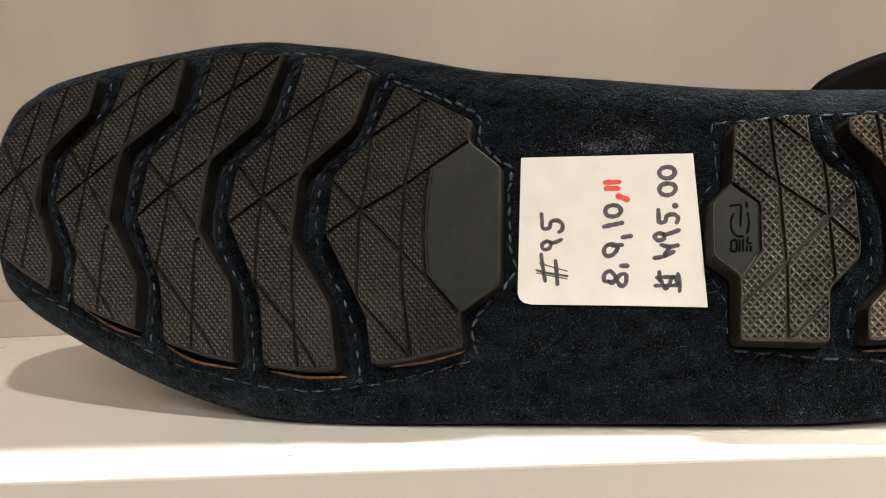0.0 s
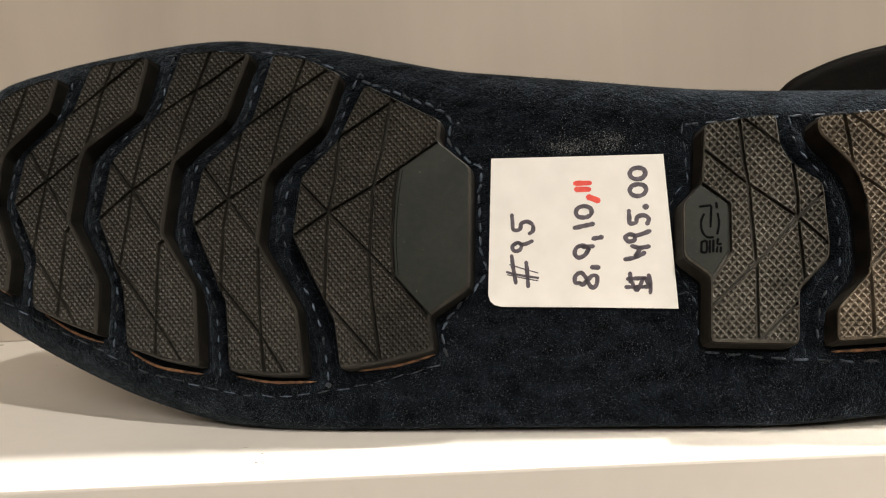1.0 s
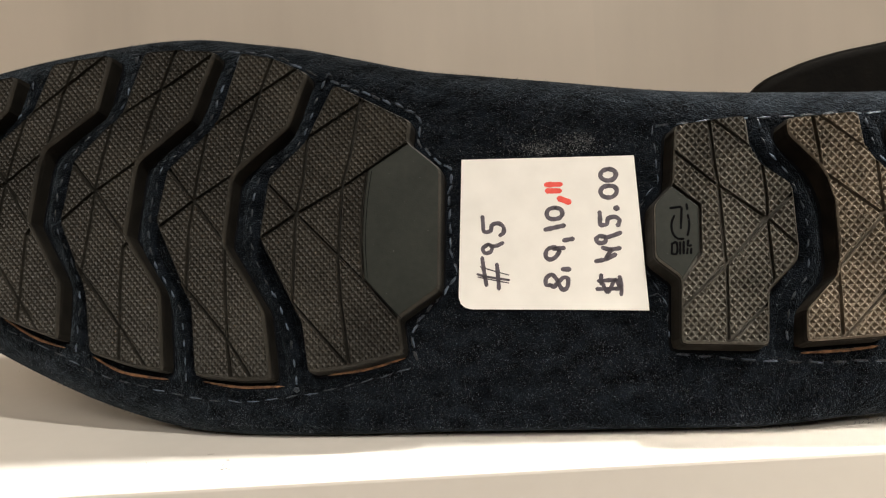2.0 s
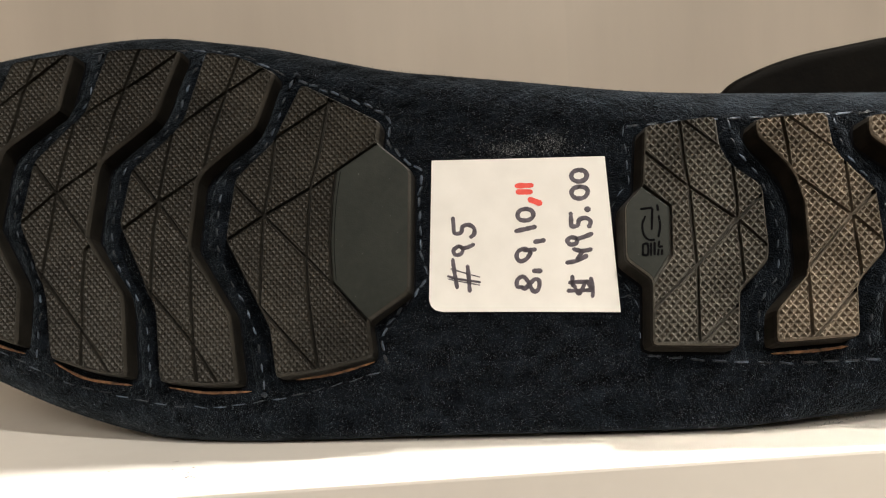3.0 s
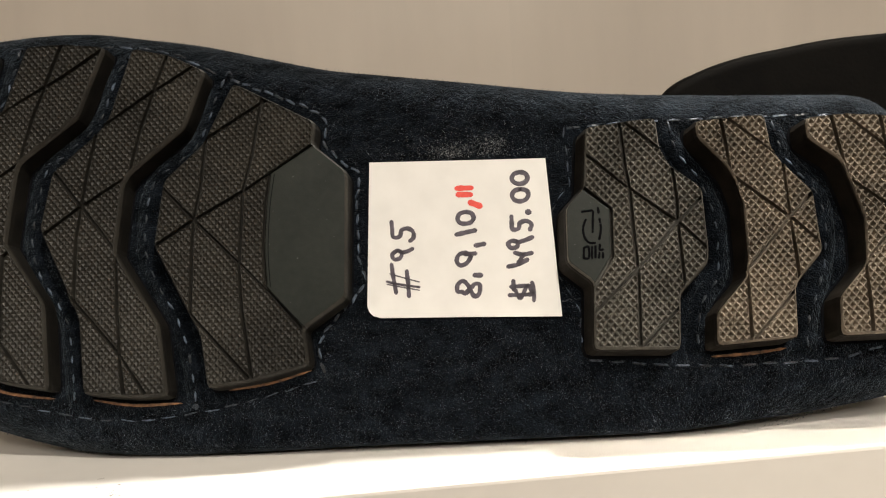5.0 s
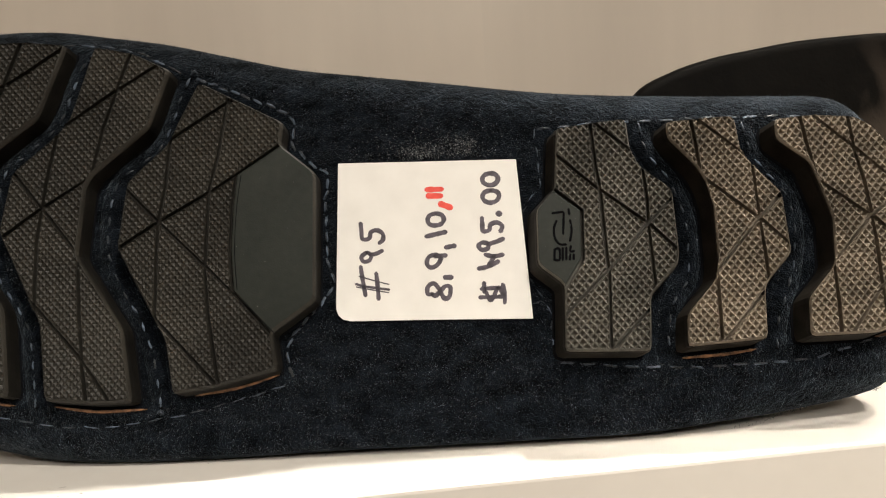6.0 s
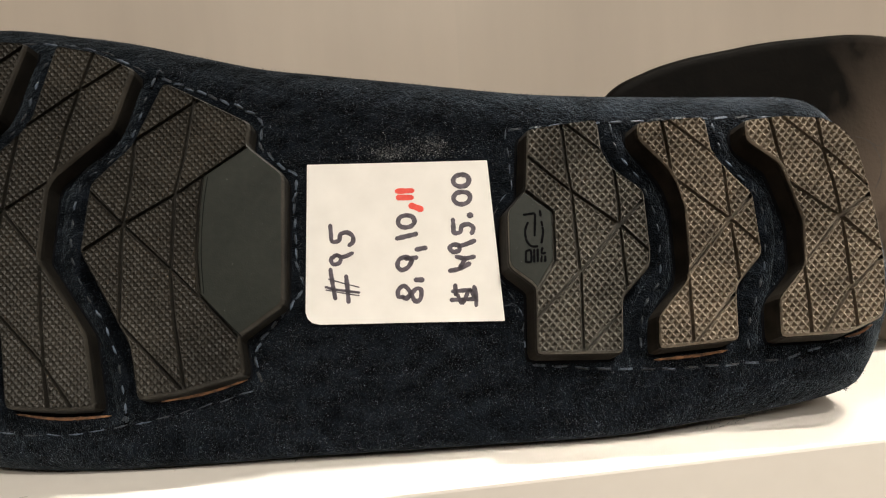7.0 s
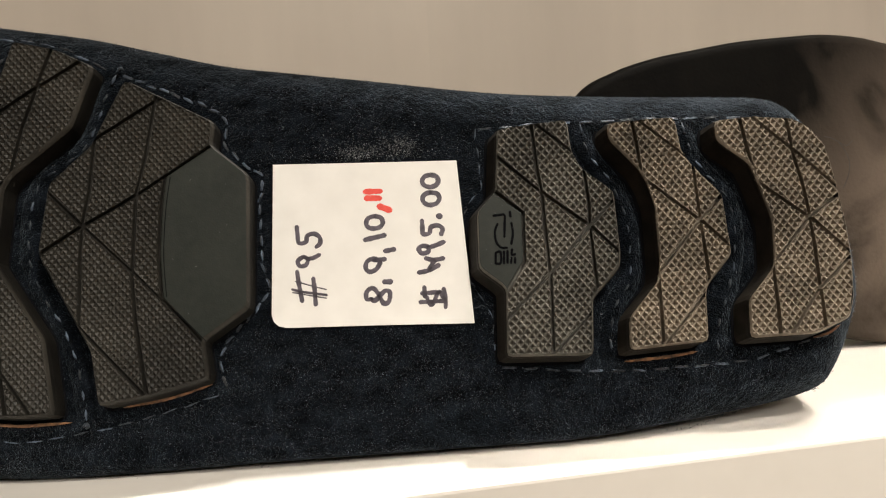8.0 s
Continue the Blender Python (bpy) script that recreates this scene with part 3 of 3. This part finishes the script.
logo_block = tread_block(
    [(34, 27), (52, 28.5), (52.5, 20.5), (55, 15.5), (62.5, 9.5), (63, -6.5), (62.5, -10), (55, -17.5), (54, -31.5), (32.5, -30.5), (33.5, -13.5), (27, -8), (27.5, 6), (32.5, 11)],
    [[(42.8, 27.7), (43.4, 16.3), (44.2, 9.7), (44.5, -2.6), (44.9, -10.4), (44.2, -31)], [(55.6, 15.2), (56, 6.8), (55.9, 1.1), (56.1, -6.2), (56.6, -16.5)], [(44.4, 27.8), (52.8, 20.6)], [(33.6, 20.1), (44.2, 10.4), (55.9, 1.1), (63, -6.1)], [(62.8, 7.5), (55.9, 1.1), (44.9, -10.4), (33.2, -21)], [(44.4, -30.4), (54.4, -21.2)]],
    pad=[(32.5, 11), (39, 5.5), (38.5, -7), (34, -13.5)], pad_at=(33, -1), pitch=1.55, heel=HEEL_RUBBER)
tread_block(
    [(62.5, 27), (80, 27.5), (81, 18.5), (84, 14), (90.5, 7), (91.5, -8.5), (85, -15.5), (84, -17.5), (83.5, -30), (63.5, -31), (64, -23), (72, -14.5), (73, -10), (73, 5.5), (71.5, 11), (69.5, 15), (62.5, 23)],
    [[(68.8, 27.6), (69.6, 20.5), (70, 14.4)], [(70.6, 27.6), (80.8, 18.8)], [(71.8, 11.2), (84.3, 0.8), (91.5, -6.2)], [(83.8, 14), (84.3, 0.8), (84.9, -8.1), (85.4, -15.2)], [(90.3, 6.7), (84.3, 0.8), (72.8, -11.6)], [(72.2, -14.7), (72.2, -23), (72, -31)], [(72.2, -30.6), (84, -18.1)]], pitch=1.55, heel=WORN_LIT_RUBBER)
tread_block(
    [(90.5, 26), (100, 26.5), (110.5, 25.5), (115, 23), (118.5, 18.5), (120, 11.5), (122, -2.5), (122.5, -12.5), (122, -21.5), (120.5, -26.5), (111.5, -30), (94.5, -30), (95, -20.5), (101.5, -13.5), (102.5, -11.5), (103, -0.5), (100.5, 8.5), (98.5, 14.5), (90.5, 21)],
    [[(97, 26), (98.1, 18.9), (99.2, 13)], [(101.2, 26), (109.8, 17.9), (120, 8)], [(100.5, 9.2), (112.7, -0.2), (122.3, -9.4)], [(109.2, 25.6), (109.8, 17.9), (111.6, 9.2), (112.7, -0.2), (113.2, -7), (113.5, -18.6), (114, -29.5)], [(120.6, 5), (112.7, -0.2), (102.6, -10.8)], [(101.8, -13), (102.2, -22.1), (102.1, -30.3)], [(104.5, -30.4), (113.5, -18.6), (122.4, -11)]], pitch=1.55, heel=WORN_LIT_RUBBER)


EMBLEM = [[(31.5, 5.1), (34.2, 5.3)], [(34.4, 5.0), (33.9, -0.4)], [(35.7, 5.9), (35.8, 4.6)], [(32.4, 3.0), (31.6, 1.1), (31.7, -1.4), (32.8, -3.0), (34.4, -3.2)], [(35.9, 3.0), (36.1, 0.4), (35.5, -2.3)],
          [(31.4, -4.3), (31.2, -7.0)], [(31.5, -4.3), (32.6, -4.2), (32.5, -6.9), (31.3, -7.0)], [(33.5, -4.1), (33.3, -7.1)], [(34.4, -4.0), (34.2, -7.0)], [(35.6, -3.7), (35.4, -5.0), (36.3, -5.0)], [(35.3, -5.8), (35.1, -7.1)], [(36.2, -5.9), (36.1, -7.1)]]
strokes_on("emblem", EMBLEM, 0.66, H - 0.12, SHADE_AND_MARK_BLACK, logo_block, "small black engraved emblem")


def leather_edge(points):
    """A raw leather edge that shows in the slit under a block."""
    bm = bmesh.new()
    path = smooth_path([(x, y, 0) for x, y in points], 0.8)
    rings = []
    for i, p in enumerate(path):
        f = math.sin(math.pi * i / (len(path) - 1)) ** 0.5
        w = 0.08 + 0.3 * f + 0.16 * noise.noise(p * 0.9)
        rings.append([mm((p.x, p.y + s), n) for s, n in ((-w, 0.1), (-w, 0.75), (w, 0.85), (w, 0.1))])
    loft(bm, rings)
    part("leather_edge", bm, TAN, shoe, "raw tan leather edge")


leather_edge([(-195.4, 1.9), (-186.8, -4.5), (-175.9, -11.4)])
leather_edge([(-164, -17.5), (-153.9, -23.4), (-144.5, -26.6)])
leather_edge([(-135.4, -29.4), (-125.9, -34.3), (-111.9, -36.7)])
leather_edge([(-101.3, -37.5), (-90.2, -39.4), (-77, -39.5)])
leather_edge([(-64.1, -36.7), (-52.3, -35.2), (-41.9, -32.5)])
leather_edge([(63.2, -34), (74.3, -33.6), (82.5, -32.7)])
leather_edge([(113.3, -31.2), (117.1, -30.4), (120.7, -28.4)])

# ---- stitching ----
def suede_strip(points):
    """A raised band of suede between two blocks."""
    bm = bmesh.new()
    rings = []
    path = smooth_path([(x, y, 0) for x, y in points], 1.2)
    for i, p in enumerate(path):
        d = (path[min(i + 1, len(path) - 1)] - path[max(i - 1, 0)]).normalized()
        s = Vector((-d.y, d.x, 0))
        f = min(1.0, min(i, len(path) - 1 - i) / 4)
        ring = []
        for w, n in ((-3.1, -0.25), (-2.4, 0.25), (-1.3, 0.72), (0, 0.85), (1.3, 0.72), (2.4, 0.25), (3.1, -0.25)):
            q = p + s * w
            ring.append(mm(q, surface(q.x, q.y) - 0.3 + (n + 0.3) * f + 0.12 * noise.noise(q * 0.8)))
        rings.append(ring)
    loft(bm, rings)
    part("suede_strip", bm, SUEDE, shoe, smooth=True)


def stitch_line(points, raised=False, step=5.1, dash=2.9, thick=(0.22, 0.36), strands=1, loose=0.5):
    """A row of twisted thread stitches, with a needle hole at each end of a stitch."""
    if raised:
        suede_strip(points)
    base = 0.62 if raised else -0.16
    bm, holes = bmesh.new(), []
    path = smooth_path([(x, y, 0) for x, y in points], 0.35)
    run, i = round(dash / 0.35), 2
    while i < len(path) - run - 1:
        tilt, aside, twist = random.uniform(-loose, loose), random.uniform(-0.2, 0.2), random.uniform(0, 6)
        for strand in range(strands):
            wide = random.uniform(*thick)
            apart = (strand - (strands - 1) / 2) * 0.3
            rings = []
            for k in range(run + 1):
                p = path[i + k]
                d = (path[min(i + k + 1, len(path) - 1)] - path[max(i + k - 1, 0)]).normalized()
                s = Vector((-d.y, d.x, 0))
                r = wide * (0.4 + 0.6 * math.sin(math.pi * (k + 0.4) / (run + 0.8)))
                p = p + s * (aside + apart + (k / run - 0.5) * tilt)
                lift = base + 0.28 * math.sin(math.pi * k / run) + surface(p.x, p.y)
                ring = []
                for a in range(8):
                    turn = a * math.pi / 4
                    q = r * (1 + 0.28 * math.cos(2 * turn - k * 1.1 - twist))
                    ring.append(mm(p + s * q * math.cos(turn), lift + q * math.sin(turn)))
                rings.append(ring)
            loft(bm, rings)
        for k in (0, run):
            p = path[i + k]
            lift = base + surface(p.x, p.y) + 0.14
            ring = [(p.x + random.uniform(0.3, 0.6) * math.cos(a), p.y + random.uniform(0.25, 0.5) * math.sin(a)) for a in (0, 1.05, 2.09, 3.14, 4.19, 5.24)]
            holes.append([[mm(q, lift - 0.3) for q in ring], [mm(q, lift) for q in ring]])
        i += round((step + random.uniform(-0.5, 0.5)) / 0.35)
    threads = len(bm.faces)
    for rings in holes:
        loft(bm, rings)
    bm.faces.ensure_lookup_table()
    for k in range(threads, len(bm.faces)):
        bm.faces[k].material_index = 1
    return part("stitching", bm, THREAD, shoe, "blue-grey twisted thread stitching with dark needle holes", smooth=True, others=(SHADE_AND_MARK_BLACK,))


stitch_line([(-155.5, 56), (-158.5, 46), (-171.5, 36), (-174.5, 30), (-176.5, 19), (-174, 10.5), (-169.5, 0.5), (-169.5, -7), (-169.5, -17)], raised=True)
stitch_line([(-121, 61.5), (-125, 47.5), (-129, 42.5), (-142.5, 31), (-146.5, 21), (-147.5, 10.5), (-144, 3), (-140.5, -6), (-139.5, -11.5), (-140, -20), (-141, -29.5)], raised=True)
stitch_line([(-88.5, 59), (-94, 50), (-97.5, 40.5), (-103, 34), (-113, 26), (-115.5, 19.5), (-117.5, 10), (-116.5, -1.5), (-111, -10.5), (-108, -16.5), (-107, -24.5), (-106.5, -33), (-106, -40)], raised=True)
stitch_line([(-62.5, 49), (-65.5, 43.5), (-68, 36.5), (-72.5, 29), (-81, 23), (-84.5, 17.5), (-86, 9), (-85.5, -0.5), (-81.5, -10), (-77.5, -17.5), (-75.5, -24), (-74, -31), (-73, -41)], raised=True)
stitch_line([(-62.5, 49), (-51.5, 44), (-40.5, 39), (-35.5, 35), (-36, 28.5), (-31, 23), (-27, 19.5), (-28, 11.5), (-28, -2), (-27, -10), (-34, -18), (-38, -22.5), (-39.5, -27.5), (-38, -34.5)], step=3.6, dash=3.0, strands=2, thick=(0.16, 0.26), loose=0.9)
stitch_line([(-39.5, -35.2), (-50, -37.8), (-62.1, -40.5), (-73.3, -42.2), (-86.5, -43.7), (-94.1, -43.4), (-103, -42.3), (-116, -39.5), (-134.5, -34.5), (-144.5, -29.5), (-158.5, -23), (-170.5, -17.5), (-183, -11), (-196, -4)], step=5.7, dash=4.5, thick=(0.13, 0.2))
stitch_line([(-126, 61.6), (-116, 61.8), (-89.5, 59.8), (-78.5, 57.4), (-70, 52.8), (-62.5, 49)], step=5.2, dash=4.2, thick=(0.24, 0.36))
stitch_line([(28.5, 30), (29, 24.5), (29.5, 14.5), (27, 10.5), (24.5, 6), (23, -3.5), (25.5, -12), (29.5, -18), (30, -24.5), (30.5, -32.5)], step=4.6, dash=3.2, thick=(0.14, 0.24), loose=0.9)
stitch_line([(28.5, 28.9), (38, 29.3), (53, 29.3), (68, 29.3), (83.5, 28.9), (103, 28)], step=5.4, dash=4.6, thick=(0.11, 0.18), strands=2, loose=0.7)
stitch_line([(57, 29.5), (57.5, 22.5), (63, 13.5), (65.5, 7), (67, 1), (67, -6.5), (66.5, -13), (63, -18), (61, -23.5), (59, -35.5)], raised=True)
stitch_line([(83.5, 28), (85, 21), (87.5, 15.5), (93.5, 7.5), (95, -0.5), (94.5, -8), (93, -14), (91.5, -18.5), (89, -24), (88, -30), (87.5, -36.5)], raised=True)
stitch_line([(30.5, -33), (42, -34.5), (59, -36), (74, -36.5), (87.5, -36.5), (98, -35.5), (107.5, -33), (115, -31.5), (122.5, -29)], step=5.6, dash=4.6, thick=(0.11, 0.18), strands=2, loose=0.7)


# a thread end at the edge of the label, and the knots that end two rows
def thread_end(points, radius):
    bm = bmesh.new()
    path = smooth_path(points, 0.25)
    rings = []
    for i, p in enumerate(path):
        d = (path[min(i + 1, len(path) - 1)] - path[max(i - 1, 0)]).normalized()
        u = d.cross(Vector((0, 0, 1))).normalized()
        v = u.cross(d)
        r = radius * (0.5 + 0.5 * math.sin(math.pi * (i + 0.5) / len(path)))
        rings.append([tuple((p + u * r * math.cos(a) + v * r * math.sin(a)) / 1000) for a in (0, 1.26, 2.51, 3.77, 5.03)])
    loft(bm, rings)
    part("thread_end", bm, THREAD, shoe, "loose pale thread end", smooth=True)


thread_end([(25.2, -17.7, 0.5), (26.5, -17.6, 1.0), (27.4, -17.1, 1.1), (28.2, -17.5, 0.4)], 0.13)
thread_end([(-73.9, -40.8, 0.9), (-73.2, -40.1, 1.3), (-72.7, -40.7, 1.2), (-73.3, -41.2, 0.9)], 0.5)
thread_end([(-62.9, 49.4, 0.6), (-61.8, 50.2, 1.2), (-61.0, 49.6, 0.8)], 0.3)

# ---- price label ----
label = tagged(new("price_label"), "white paper price label with grey and red handwriting on a sole", "label")
label.matrix_world = SOLE @ Matrix.Translation((0, 0, 0.0006))
bm = bmesh.new()
sheet = [(-24.0, 22.6), (0, 21.7), (23.5, 20.9), (24.4, -0.1), (25.3, -21.6), (1.2, -20.5), (-22.6, -19.6), (-24.6, -19.0), (-25.7, -17.9), (-26.2, -16.2), (-25.1, 3.1)]
loft(bm, [[mm(p, n) for p in sheet] for n in (-0.1, 0.12)])
part("paper", bm, PAPER, label)


def write(glyph, width, strokes):
    """One handwritten character; red where its name begins with r."""
    strokes_on("character", strokes, width * (1.32 if glyph[0] == "r" else 1.18), 0.17, RED_INK if glyph[0] == "r" else INK, label)


write("#", 1.05, [[(-19.2, -5.4), (-18.9, -8.6), (-18.3, -13.1)], [(-15.2, -7.4), (-15.0, -10.8), (-14.9, -14.2)]])
write("#t", 0.6, [[(-20.7, -9.9), (-18.2, -10.7), (-12.0, -11.9)]])
write("#t", 0.3, [[(-19.8, -7.9), (-15.5, -9.4), (-12.0, -10.5)], [(-20.6, -10.7), (-16.5, -11.7), (-12.1, -12.7)]])
write("9", 1, [[(-17.6, -1.8), (-18.9, -2.8), (-18.4, -4.1), (-16.9, -3.9), (-16.3, -2.6), (-17.0, -1.9), (-17.6, -1.8)], [(-16.6, -2.4), (-15.0, -2.2), (-13.3, -1.5)]])
write("5", 1.05, [[(-18.7, 6.1), (-18.6, 4.0), (-18.4, 1.9), (-16.6, 2.0), (-16.1, 3.6), (-14.4, 4.0), (-13.0, 3.0), (-13.0, 1.4), (-14.0, 0.6)]])
write("8", 1.1, [[(-0.7, -13.7), (-1.9, -13.6), (-1.8, -11.8), (-0.3, -10.9), (1.0, -12.2), (2.3, -14.9), (3.7, -14.6), (4.1, -12.3), (2.9, -11.8), (1.4, -13.1), (0.1, -14.2), (-0.7, -13.7)]])
write(",", 1.25, [[(2.8, -9.5), (4.6, -9.6)]])
write("9", 1.1, [[(2.2, -4.4), (0.8, -3.4), (-1.1, -3.9), (-1.7, -5.6), (-0.7, -6.7), (1.0, -6.1), (2.2, -4.4)], [(0.5, -3.8), (3.4, -3.7)]])
write(",", 1.2, [[(3.5, -1.6), (5.9, -1.3)]])
write("1", 1.15, [[(-1.5, 1.6), (3.7, 2.5)]])
write("0", 1.15, [[(1.4, 7.6), (-0.2, 7.2), (-0.9, 6.0), (-0.4, 4.8), (1.0, 4.4), (2.6, 4.7), (3.4, 5.8), (2.9, 7.1), (1.4, 7.6)]])
write("r,", 1.3, [[(2.7, 10.1), (5.4, 8.9)]])
write("r1", 1.25, [[(-0.5, 12.4), (3.0, 12.2)]])
write("r1", 1.25, [[(-0.7, 14.1), (3.3, 14.0)]])
write("$", 1.0, [[(13.0, -11.5), (13.0, -14.0)], [(12.2, -13.1), (17.1, -13.0)], [(11.7, -15.3), (18.2, -15.4)], [(17.9, -12.2), (18.3, -14.7), (18.1, -17.1)], [(13.4, -14.0), (14.6, -16.2), (16.4, -13.1)], [(17.0, -13.1), (17.8, -15.0)]])
write("4", 1.1, [[(11.8, -7.7), (14.4, -7.3), (17.1, -6.1)], [(13.8, -4.1), (15.9, -4.7), (18.4, -4.4)], [(14.6, -6.9), (16.2, -4.6)]])
write("9", 1.1, [[(14.7, -1.2), (13.2, -0.9), (12.2, -1.7), (13.0, -2.8), (14.6, -2.5), (14.7, -1.2)], [(14.8, -1.4), (16.8, -0.9), (18.8, -0.2)]])
write("5", 1.1, [[(13.5, 5.7), (13.5, 3.8), (13.6, 2.2), (15.2, 2.3), (15.7, 3.8), (17.5, 4.2), (18.7, 3.2), (18.2, 1.8)]])
write(".", 1.5, [[(17.8, 6.6), (18.3, 6.5)]])
write("0", 1.15, [[(16.2, 12.9), (14.7, 12.5), (14.0, 11.3), (14.6, 10.1), (16.0, 9.6), (17.6, 10.0), (18.4, 11.3), (17.8, 12.5), (16.2, 12.9)]])
write("0", 1.15, [[(16.4, 17.5), (14.9, 17.1), (14.2, 15.9), (14.8, 14.8), (16.2, 14.3), (17.7, 14.7), (18.4, 15.9), (17.8, 17.1), (16.4, 17.5)]])

# ---- the second shoe behind the heel ----
second = tagged(new("leather_shoe"), "black leather shoe on its side with a smooth dark sole", "shoe")
second.matrix_world = Matrix.Translation((0.174, 0.06786, 0.04872)) @ Matrix(((1, 0, 0, 0), (0, 0.05, -0.99875, 0), (0, 0.99875, 0.05, 0), (0, 0, 0, 1))) @ Matrix.Scale(0.87, 4)
SECOND = [(-140, 2), (-135.5, 21), (-125, 37.5), (-112, 44.2), (-98, 48.1), (-84, 50.3), (-68, 52.5), (-50, 53.6), (-36, 54), (-22, 52.6), (-8, 49.5), (30, 43.5), (90, 38), (130, 37), (152, 30),
          (160, 8), (158, -15), (148, -36), (125, -47), (80, -54), (20, -56), (-12, -55.5), (-28, -53), (-60, -46), (-95, -35), (-125, -18)]
flat = [(p.x, p.y) for p in smooth_path(SECOND, 3, True)]
shoe_body(second, offset(flat, 2.0)[::3], 46, -140, DARK_LEATHER, lambda n, x: (-55.8 - 0.05 * n) / 0.99875)
bm = bmesh.new()
loft(bm, [[mm(p, n) for p in offset(flat, d)] for d, n in ((2.5, -3.0), (0.6, -2.5), (0.0, -1.0), (0.5, 0.5), (1.5, 1.2), (3.5, 1.5))])
part("sole", bm, SOLE_LEATHER, second, "smooth dark brown leather sole with scuffs and a painted lit patch", smooth=True)
strokes_on("mark", [[(-38, 19), (-34, 17.6), (-31.2, 14.8), (-29.2, 11), (-28.9, 8), (-29.7, 4.5), (-31.5, 1)], [(-34, 17.6), (-30, 15.4), (-27.4, 17)]], 0.4, 1.56, MARK, second, "thin dark curved mark")

# ---- loose nap of the suede ----
def nap(name, places, length, width, mat, parent, label):
    """Tiny fibres: each place is (x, y, z, outward direction)."""
    bm = bmesh.new()
    for x, y, z, out in places:
        a = random.uniform(0, 2 * math.pi)
        d = (Vector((math.cos(a), math.sin(a), 0)) * 0.8 + Vector(out) * random.uniform(0.1, 0.9)).normalized() * length * random.uniform(0.4, 1.3)
        s = d.cross(Vector((0.3, 0.2, 0.9))).normalized() * width / 2
        p = Vector((x, y, z))
        bend = Vector((random.uniform(-1, 1), random.uniform(-1, 1), 0)) * length * 0.25
        q = [bm.verts.new(v / 1000) for v in (p - s, p + s, p + d * 0.55 + bend + s * 0.7, p + d * 0.55 + bend - s * 0.7, p + d)]
        bm.faces.new(q[:4])
        bm.faces.new((q[3], q[2], q[4]))
    return tagged(part(name, bm, mat, parent, label), kind="stuff")


field = offset(edge, 0.8)
taken = [offset(b, -3.0) for b in BLOCKS] + [[(-25, 23), (24, 21.5), (26, -22), (-27, -20)]]
places = []
while len(places) < 42000:
    p = (random.uniform(-204, 130), random.uniform(-60, 68))
    # the nap stands in patches
    if 0.8 * noise.noise(Vector((p[0] * 0.05, p[1] * 0.05, 3.0))) + 0.9 * noise.noise(Vector((p[0] * 0.22, p[1] * 0.22, 8.0))) + random.uniform(-0.9, 0.9) < 0.12:
        continue
    if inside(p, field) and not any(inside(p, b) for b in taken):
        place, facing = skin_at(*p)
        places.append((*p, place.z - 0.02, facing))
nap("nap", places, 0.55, 0.06, FIBRE, shoe, "pale loose suede nap")
rim = []
for k in range(9000):
    i = random.randrange(len(edge))
    a, b, c = Vector(edge[i - 1]), Vector(edge[i]), Vector(edge[(i + 1) % len(edge)])
    t = (c - a).normalized()
    side = Vector((t.y, -t.x)) if area_of(edge) > 0 else Vector((-t.y, t.x))
    f = random.uniform(0.0, 1.5)
    p = b.lerp(c, random.random()) - side * (11 - 11 * math.sin(f) + 0.1)
    rim.append((p.x, p.y, -11 + 11 * math.cos(f), (side.x * math.sin(f), side.y * math.sin(f), math.cos(f))))
nap("rim_nap", rim, 0.62, 0.09, DARK_FIBRE, shoe, "short navy suede fuzz along the edge")
scuff = []
for cx, cy, sx, sy, n in ((-1.5, 24.3, 3.2, 1.3, 430), (9.5, 25.4, 2.0, 1.7, 420), (-1, 24, 10, 2.2, 520), (2, 27, 9, 2.6, 260)):
    scuff += [(random.gauss(cx, sx), random.gauss(cy, sy), 0.0, (0, 0, 1)) for _ in range(n)]
nap("scuff", [q for q in scuff if q[1] > 22.3], 0.34, 0.13, SCUFF, shoe, "whitish glue scuff on the suede")
tuft = [(random.gauss(116, 0.6), random.gauss(-45.0, 0.3), -9 + random.gauss(0, 0.5), (0.1, -0.8, 0.3)) for _ in range(70)]
nap("tuft", tuft, 0.9, 0.15, DARK_FIBRE, shoe, "frayed end of the heel seam")

# pale flecks: some dust, and painted glints on the knurled rubber
lint_glints = []
while len(lint_glints) < 1000:
    b = random.choice(BLOCKS)
    p = (random.uniform(min(q[0] for q in b), max(q[0] for q in b)), random.uniform(min(q[1] for q in b), max(q[1] for q in b)))
    if inside(p, offset(b, 0.3)):
        lint_glints.append((*p, H - random.uniform(0.05, 0.4), (0, 0, 1)))
nap("lint_glints", lint_glints, 0.24, 0.1, SCUFF, shoe, "tiny pale dust and painted glints on the rubber")

# ---- dust on the shelf ----
bm = bmesh.new()
for k in range(70):
    x, y, r = random.uniform(-0.26, 0.22), random.uniform(0.0035, 0.165), random.uniform(0.0001, 0.0003)
    ring = [bm.verts.new((x + r * random.uniform(0.5, 1.6) * math.cos(a), y + r * random.uniform(0.5, 1.2) * math.sin(a), 0.00012)) for a in (0, 1.05, 2.09, 3.14, 4.19, 5.24)]
    bm.faces.new(ring)
for k in range(14):
    x, y, r = -0.0778 + random.gauss(0, 0.0009), 0.0112 + random.gauss(0, 0.0020), random.uniform(0.00017, 0.00045)
    bm.faces.new([bm.verts.new((x + r * math.cos(a), y + r * math.sin(a), 0.00012)) for a in (0, 1.26, 2.51, 3.77, 5.03)])
tagged(new("dust_specks", mesh_of("dust_specks", bm, GRIME)), "tiny grey dust specks on the white shelf", "dust", kind="stuff")
